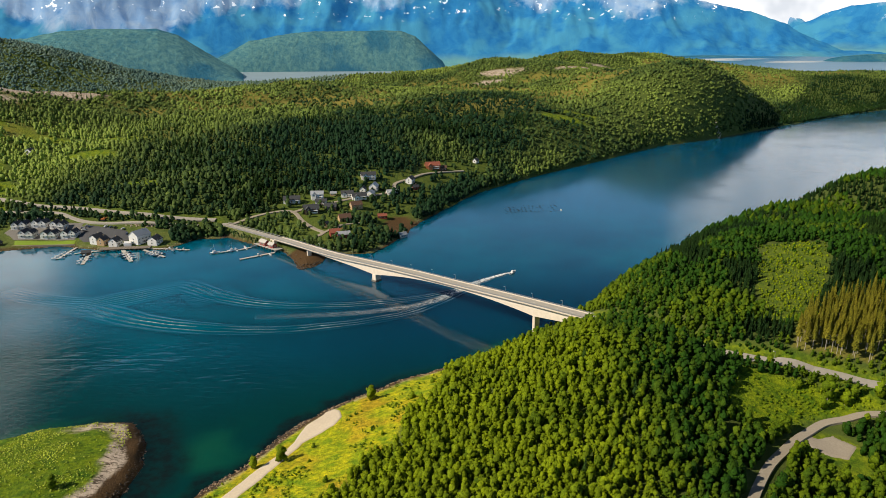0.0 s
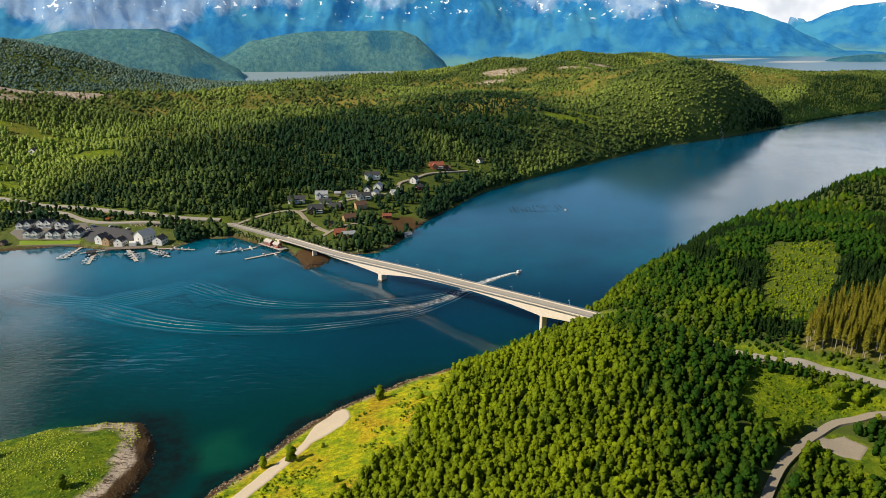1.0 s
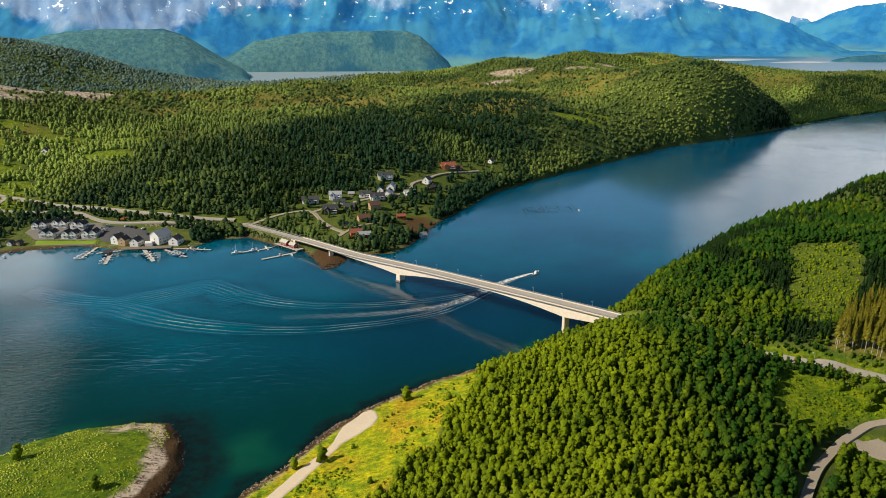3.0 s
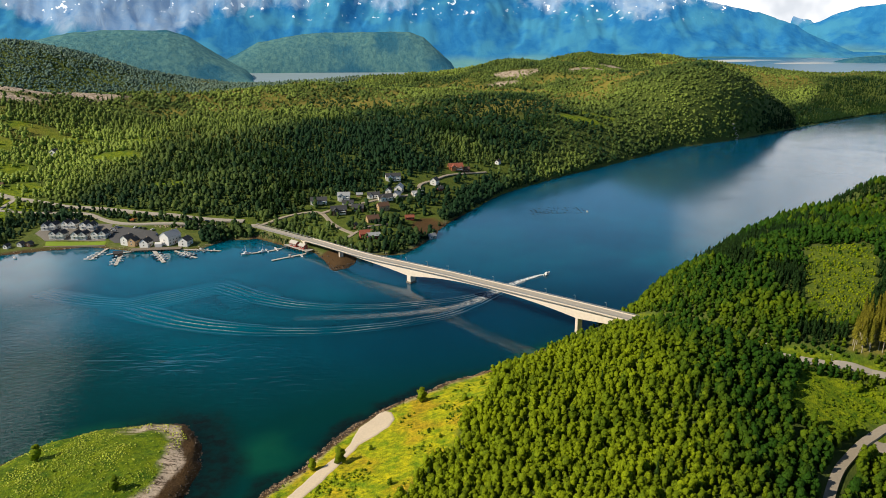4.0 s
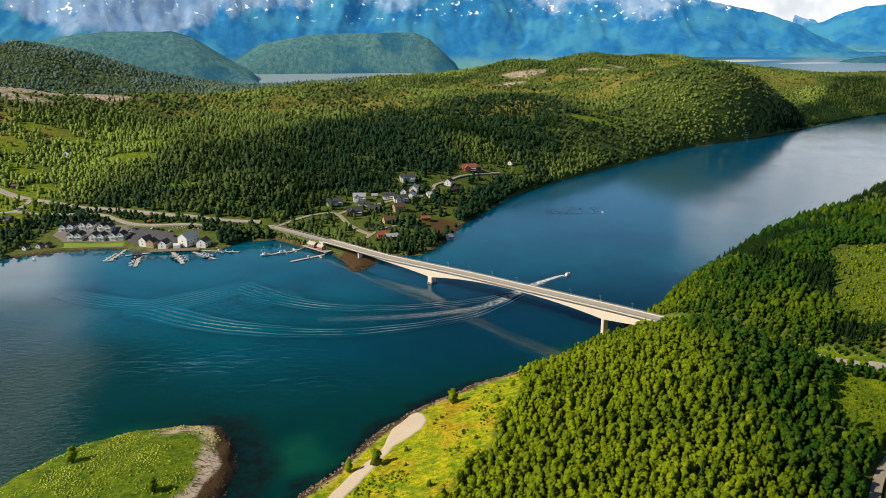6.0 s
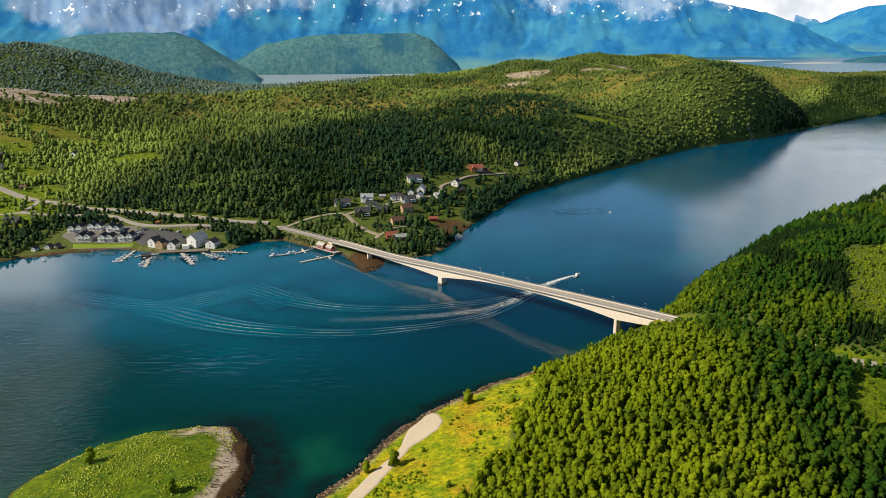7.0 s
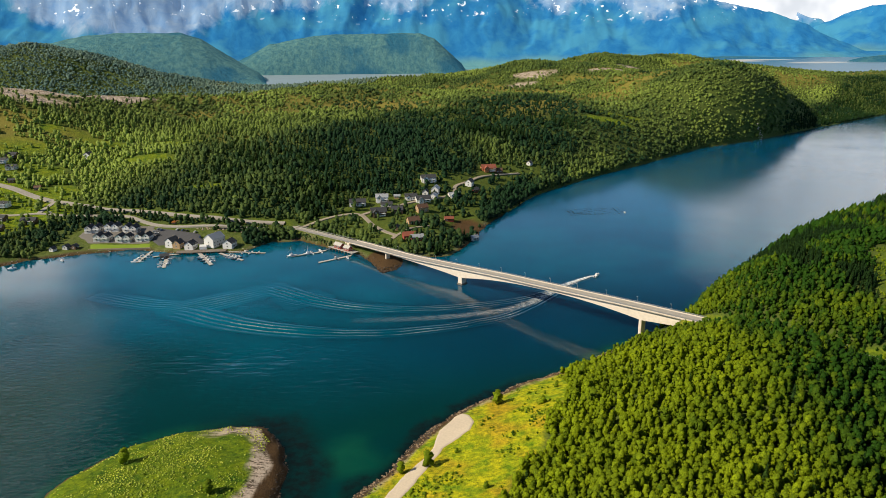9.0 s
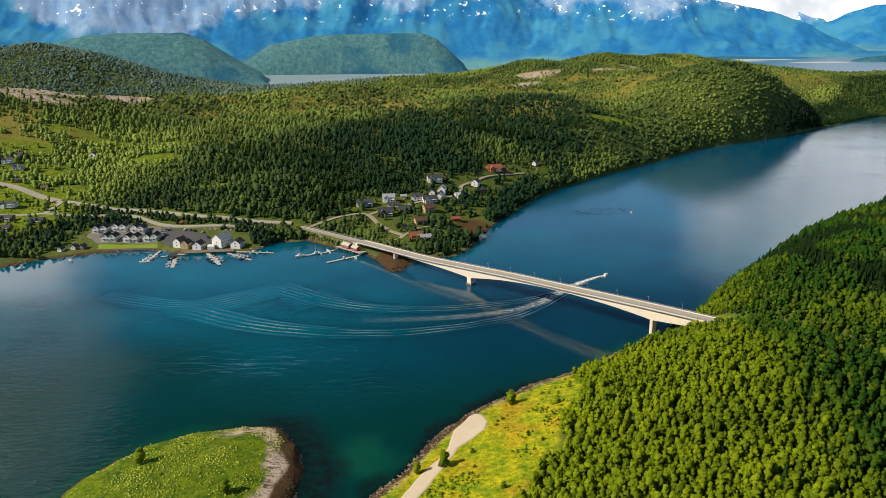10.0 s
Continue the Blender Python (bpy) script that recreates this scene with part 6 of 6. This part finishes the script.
jetty([(-326, 585), (-325, 551)], 2.4, "grey floating jetty with small boats")
moor([(-326, 575), (-325, 548)], 8, 1)
jetty([(-298, 575), (-312, 570), (-318, 566)], 2.4, "grey floating jetty below the harbour houses")
jetty([(-307, 571), (-296, 536)], 3.0, "long grey floating jetty")
moor([(-305, 564), (-297, 538)], 7, 2)
house(-306, 563, 20, 7, 5, 2.6, 1.4, BROWN_WALL, SLATE, "dark floating boathouse on the jetty", "boathouse", "harbour buildings", 1, 0.4)
jetty([(-282, 579), (-259, 544)], 3.4, "broad floating jetty with white boats")
moor([(-277, 571), (-261, 547)], 8, 3)
jetty([(-263, 578), (-236, 557)], 2.4, "floating jetty crowded with white boats")
moor([(-256, 573), (-238, 559)], 9, 4)
jetty([(-261, 583), (-222, 578)], 2.2, "floating jetty along the wooded shore")
moor([(-246, 581), (-224, 578)], 6, 5)
jetty([(-197, 568), (-177, 579), (-170, 586)], 2.8, "floating jetty beside the bridge", ((-170, 586, 0.7), (-163, 592, 2.2)))
moor([(-186, 577), (-168, 587)], 4, 6, 4, 6)
jetty([(-170, 550), (-145, 570)], 2.8, "grey floating jetty beneath the bridge", ((-145, 570, 0.7), (-142, 575, 2.4)))
moor([(-160, 558), (-147, 568)], 3, 7, 4, 6)
for x, y, a, l in ((-197, 568.5, 30, 9), (-184, 575, 25, 8.5)):
    motor_boat(pose(x, y, 0.1, 0, 0, a), l, "white fishing boat with a mast at the jetty end", False, True)
motor_boat(pose(-422, 534, 0.1, 0, 0, 8), 7, "white motor boat at anchor off the wooded shore", group="boats at anchor")
motor_boat(pose(-392, 556, 0.1, 0, 0, 150), 5, "small open boat at anchor", group="boats at anchor")
motor_boat(pose(132, 729, 0.1, 0, 0, 100), 5, "small white boat adrift in the open strait", group="boats at anchor")
motor_boat(pose(58, 515, 0.25, 0, -4, 52), 8.0, "white speedboat heading up the strait with a foaming wake", group="boats under way")

# rows of dark beads, added to stand for eddy lines in the open strait
floats = thing("float_lines", Matrix(), "rows of dark beads standing for eddy lines on the water", "floats", kind="stuff")
bm = bmesh.new()
rng = random.Random(14)
for k in range(6):
    for j in range(14):
        x, y = 72 + 4.4 * j + rng.uniform(-0.8, 0.8), 716 + 5.5 * k + 0.9 * j + 3 * math.sin(0.5 * j + k)
        if rng.random() < 0.75:
            bmesh.ops.create_icosphere(bm, subdivisions=1, radius=rng.uniform(0.5, 0.95), matrix=Matrix.LocRotScale((x, y, 0.05), None, (1.5, 0.8, 0.5)))
part("float", bm, BOAT_DARK, floats)

# red rorbu wharf below the road
house(-158, 587.5, -41, 9, 5, 3.0, 1.8, RED_WALL, PLANK, "red and white wharf shed on piles", "boathouse", "wharf sheds", 4, 2.4)
house(-149, 579.5, -41, 7, 4.5, 2.8, 1.6, RED_WALL, PLANK, "red wharf shed with white window frames", "boathouse", "wharf sheds", 3, 2.4)
wharf = thing("wharf", Matrix(), "grey timber wharf on piles under the red sheds", "wharf")
for k in range(8):
    u = k / 7
    x, y = -165 + 22 * u, 593 - 19 * u
    d = part("plank_bay", boxes((0, 0, 0, 3.6, 8, 0.3), bevel=0.03), PLANK, wharf)
    d.matrix_basis = pose(x, y, 2.3, 0, 0, -40)
    p = part("pile", boxes((0, -3.5, -2.0, 0.4, 0.4, 4.0), (0, 2.5, -2.0, 0.4, 0.4, 4.0)), TIMBER, wharf)
    p.matrix_basis = pose(x, y, 2.3, 0, 0, -40)


# ---- cars and the digger ----
def car(m, paint, label):
    e = thing("car", m, label, "car", "parked cars at the harbour")
    bm = boxes((0, 0, 0.62, 4.3, 1.75, 0.6), (-0.25, 0, 1.14, 2.3, 1.5, 0.5), bevel=0.14)
    part("body", bm, paint, e)
    part("windows", boxes((-0.25, 0, 1.14, 2.0, 1.53, 0.34), (-0.25, 0, 1.14, 2.33, 1.3, 0.34)), GLASS, e, "dark car windows")
    for u in (-1.35, 1.35):
        for v in (-0.8, 0.8):
            bm = bmesh.new()
            rod(bm, (u, v - 0.1, 0.33), (u, v + 0.1, 0.33), 0.33, 12)
            w = part("wheel", bm, RUBBER, e)
            bm = bmesh.new()
            rod(bm, (u, v - 0.11, 0.33), (u, v + 0.11, 0.33), 0.18, 8)
            part("rim", bm, STEEL, w)
    return e


for k, (x, y, a) in enumerate(((-319, 628, 80), (-313.5, 626.5, 80), (-309, 625, 80), (-340, 626, 20), (-337, 622, 20), (-334, 628, 20), (-333, 617, 20), (-338, 631, 20), (-300, 622, 70), (-292, 612, 100), (-425, 672, 0), (-470, 679, 5))):
    z = float(ground(x, y)) + (0.8 if k > 9 else 0.45)
    car(pose(x, y, z, 0, 0, a), CAR_PAINTS[(k * 3) % 4], ("white", "blue", "black", "silver")[k % 4] + " car parked at the harbour")
digger = thing("excavator", pose(-328, 643, float(ground(-328, 643)) + 0.4, 0, 0, 10), "orange excavator beside the road", "excavator")
part("tracks", boxes((0, -1.1, 0.45, 4.0, 0.6, 0.9), (0, 1.1, 0.45, 4.0, 0.6, 0.9), bevel=0.2), RUBBER, digger)
part("body", boxes((-0.3, 0, 1.6, 3.6, 2.6, 1.3), (0.5, 0.6, 2.6, 1.5, 1.1, 1.0), bevel=0.12), ORANGE_PAINT, digger)
bm = bmesh.new()
rod(bm, (1.2, -0.4, 1.8), (4.2, -0.4, 3.6), 0.22)
rod(bm, (4.2, -0.4, 3.6), (5.4, -0.4, 1.0), 0.18)
part("boom", bm, ORANGE_PAINT, digger)
part("bucket", boxes((5.3, -0.4, 0.6, 0.8, 0.9, 0.8), bevel=0.1), RUBBER, digger)


# ---- wake ----
def wake(name, points, width, crest, mat, label, fade=(0.0, 1.0), lines=1, gap=3.0, lift=0.3):
    """Low crests of a boat's wake, or its foam, lying on the water."""
    line = curve(points, 2.0)
    d = np.gradient(line, axis=0)
    d /= np.linalg.norm(d, axis=1)[:, None]
    side = np.stack([-d[:, 1], d[:, 0]], 1)
    u = np.linspace(0, 1, len(line))
    V, Q, A, n = [], [], [], 0
    for k in range(lines):
        wob = 0.5 * fbm(line[:, 0], line[:, 1], 20, 2, 3 + k)
        w = np.interp(u, [0, 0.8, 1], width if len(width) == 3 else (width[0], 0.2 * width[0] + 0.8 * width[1], width[1]))
        across = np.array([-1, -0.5, 0, 0.5, 1])
        p = line[:, None] + side[:, None] * (across[None, :, None] * w[:, None, None] / 2 + (wob + gap * (k - (lines - 1) / 2))[:, None, None])
        z = 0.03 + lift + crest * np.array([0, 0.7, 1, 0.7, 0])[None] * np.ones((len(line), 1))
        V.append(np.concatenate([p, z[..., None]], 2).reshape(-1, 3))
        A.append((np.array([0, 0.8, 1, 0.8, 0])[None] * np.interp(u, [0, 0.55, 1], [fade[0], fade[0] * 0.7 + fade[1] * 0.3, fade[1]])[:, None]).ravel())
        i = np.arange(len(line) * 5).reshape(-1, 5) + n
        Q.append(np.stack([i[:-1, :-1], i[1:, :-1], i[1:, 1:], i[:-1, 1:]], -1).reshape(-1, 4))
        n += len(line) * 5
    tagged(new(name, mesh_np(name, np.vstack(V), np.vstack(Q), mat, True, foam=np.concatenate(A), near=soft(460 - np.vstack(V)[:, 1], 0, 170), shallow=np.zeros(n))), label, "wake", kind="stuff")


OUTER = [(-251, 444), (-202, 419), (-153, 405), (-98, 403), (-41, 420), (-6, 445), (31, 492), (52, 512)]
INNER = [(-199, 491), (-156, 461), (-121, 447), (-73, 445), (-26, 456), (8, 473), (46, 508), (54, 514)]
TRAIL = [(-124, 423), (-64, 429), (-26, 440), (-2, 456), (17, 479), (31, 495), (50, 512), (56, 515)]
FAN = [(-262, 437), (-236, 452), (-212, 470), (-190, 490)]
CROSS = [(-180, 452), (-163, 466), (-150, 478)]


def swell(points, half, length, height, label, pale=(0.22, 0.48, 0.6), ease=0.12):
    """A train of low smooth waves that runs along a line, dying out to both sides and at the old end."""
    line = curve(points, 2.0)
    d = np.gradient(line, axis=0)
    d /= np.linalg.norm(d, axis=1)[:, None]
    u, a = np.meshgrid(np.linspace(0, 1, len(line)), np.linspace(-1, 1, 71), indexing="ij")
    s = a * np.interp(u, (0, 0.4, 1), half)
    x = line[:, :1] - d[:, 1:] * s
    y = line[:, 1:2] + d[:, :1] * s
    wander = 1.6 * fbm(x, y, 26, 3, 6)
    env = (1 - a * a) ** 1.5 * soft(u, 0, ease) * soft(1.0 - u, 0, 0.02 if ease < 0.3 else 0.5) * (0.75 + 0.5 * fbm(x, y, 18, 2, 8))
    z = 0.03 + np.interp(u, (0, 1), height) * env * (1 + np.cos(2 * math.pi * (s + wander) / np.interp(u, (0, 0.4, 1), length)))
    i = np.arange(u.size).reshape(u.shape)
    q = np.stack([i[:-1, :-1], i[1:, :-1], i[1:, 1:], i[:-1, 1:]], -1).reshape(-1, 4)
    drift = np.clip(0.55 + 1.1 * fbm(x, y, 14, 2, 12), 0, 1.2)
    x, y = x.ravel(), y.ravel()
    tagged(new("wake_swell", mesh_np("wake_swell", np.stack([x, y, z.ravel()], 1), q, WAVE, True, near=teal(x, y), shallow=np.zeros(x.size), kelp=np.zeros(x.size), deep=channel(x, y), breeze=breeze(x, y), ripple=ripple(x, y), far_mirror=np.zeros(x.size))), label, "wake", kind="stuff")
    # cloud glints on the wave faces, laid on as a pale coloured sheet
    crest = soft(np.cos(2 * math.pi * (s + wander) / np.interp(u, (0, 0.4, 1), length)), 0.55, 1.0) * np.clip(env, 0, 1) * np.interp(u, (0, 0.35, 1), pale) * drift
    tagged(new("wake_glints", mesh_np("wake_glints", np.stack([x, y, z.ravel() + 0.04], 1), q, WAKE, True, foam=crest.ravel())), "thin painted cloud glints on the wake's swells", "wake", kind="stuff")


swell(OUTER, (16, 8, 4), (5.6, 4.2, 2.4), (0.62, 0.16), "smooth swells of the outer wake")
swell(INNER, (14, 7, 4), (5.2, 3.9, 2.4), (0.56, 0.16), "smooth swells of the inner wake")
swell([(-322, 474), (-296, 462), (-268, 453), (-240, 450)], (10, 12, 10), (3.4, 3.8, 4.2), (0.12, 0.20), "old spent swells drifting from the wake's start", (0.04, 0.07, 0.08), 0.5)
swell(FAN, (14, 18, 14), (3.6, 4.2, 4.2), (0.13, 0.15), "old crossing swells where the wakes meet", (0.04, 0.07, 0.05), 0.45)
swell(CROSS, (16, 16, 14), (3.8, 4.0, 4.0), (0.13, 0.13), "old crossing swells inside the wake", (0.03, 0.04, 0.03), 0.45)
wake("wake_foam", TRAIL, (10, 9, 3.2), 0.05, FOAM, "white foam trail behind the speedboat", (0.02, 1.0))
for k, line in enumerate((OUTER, INNER)):
    wake("wake_foam", line[-3:], (0.8, 1.6), 0.3, FOAM, "white bow wave thrown up by the speedboat", (0.1, 1.0))
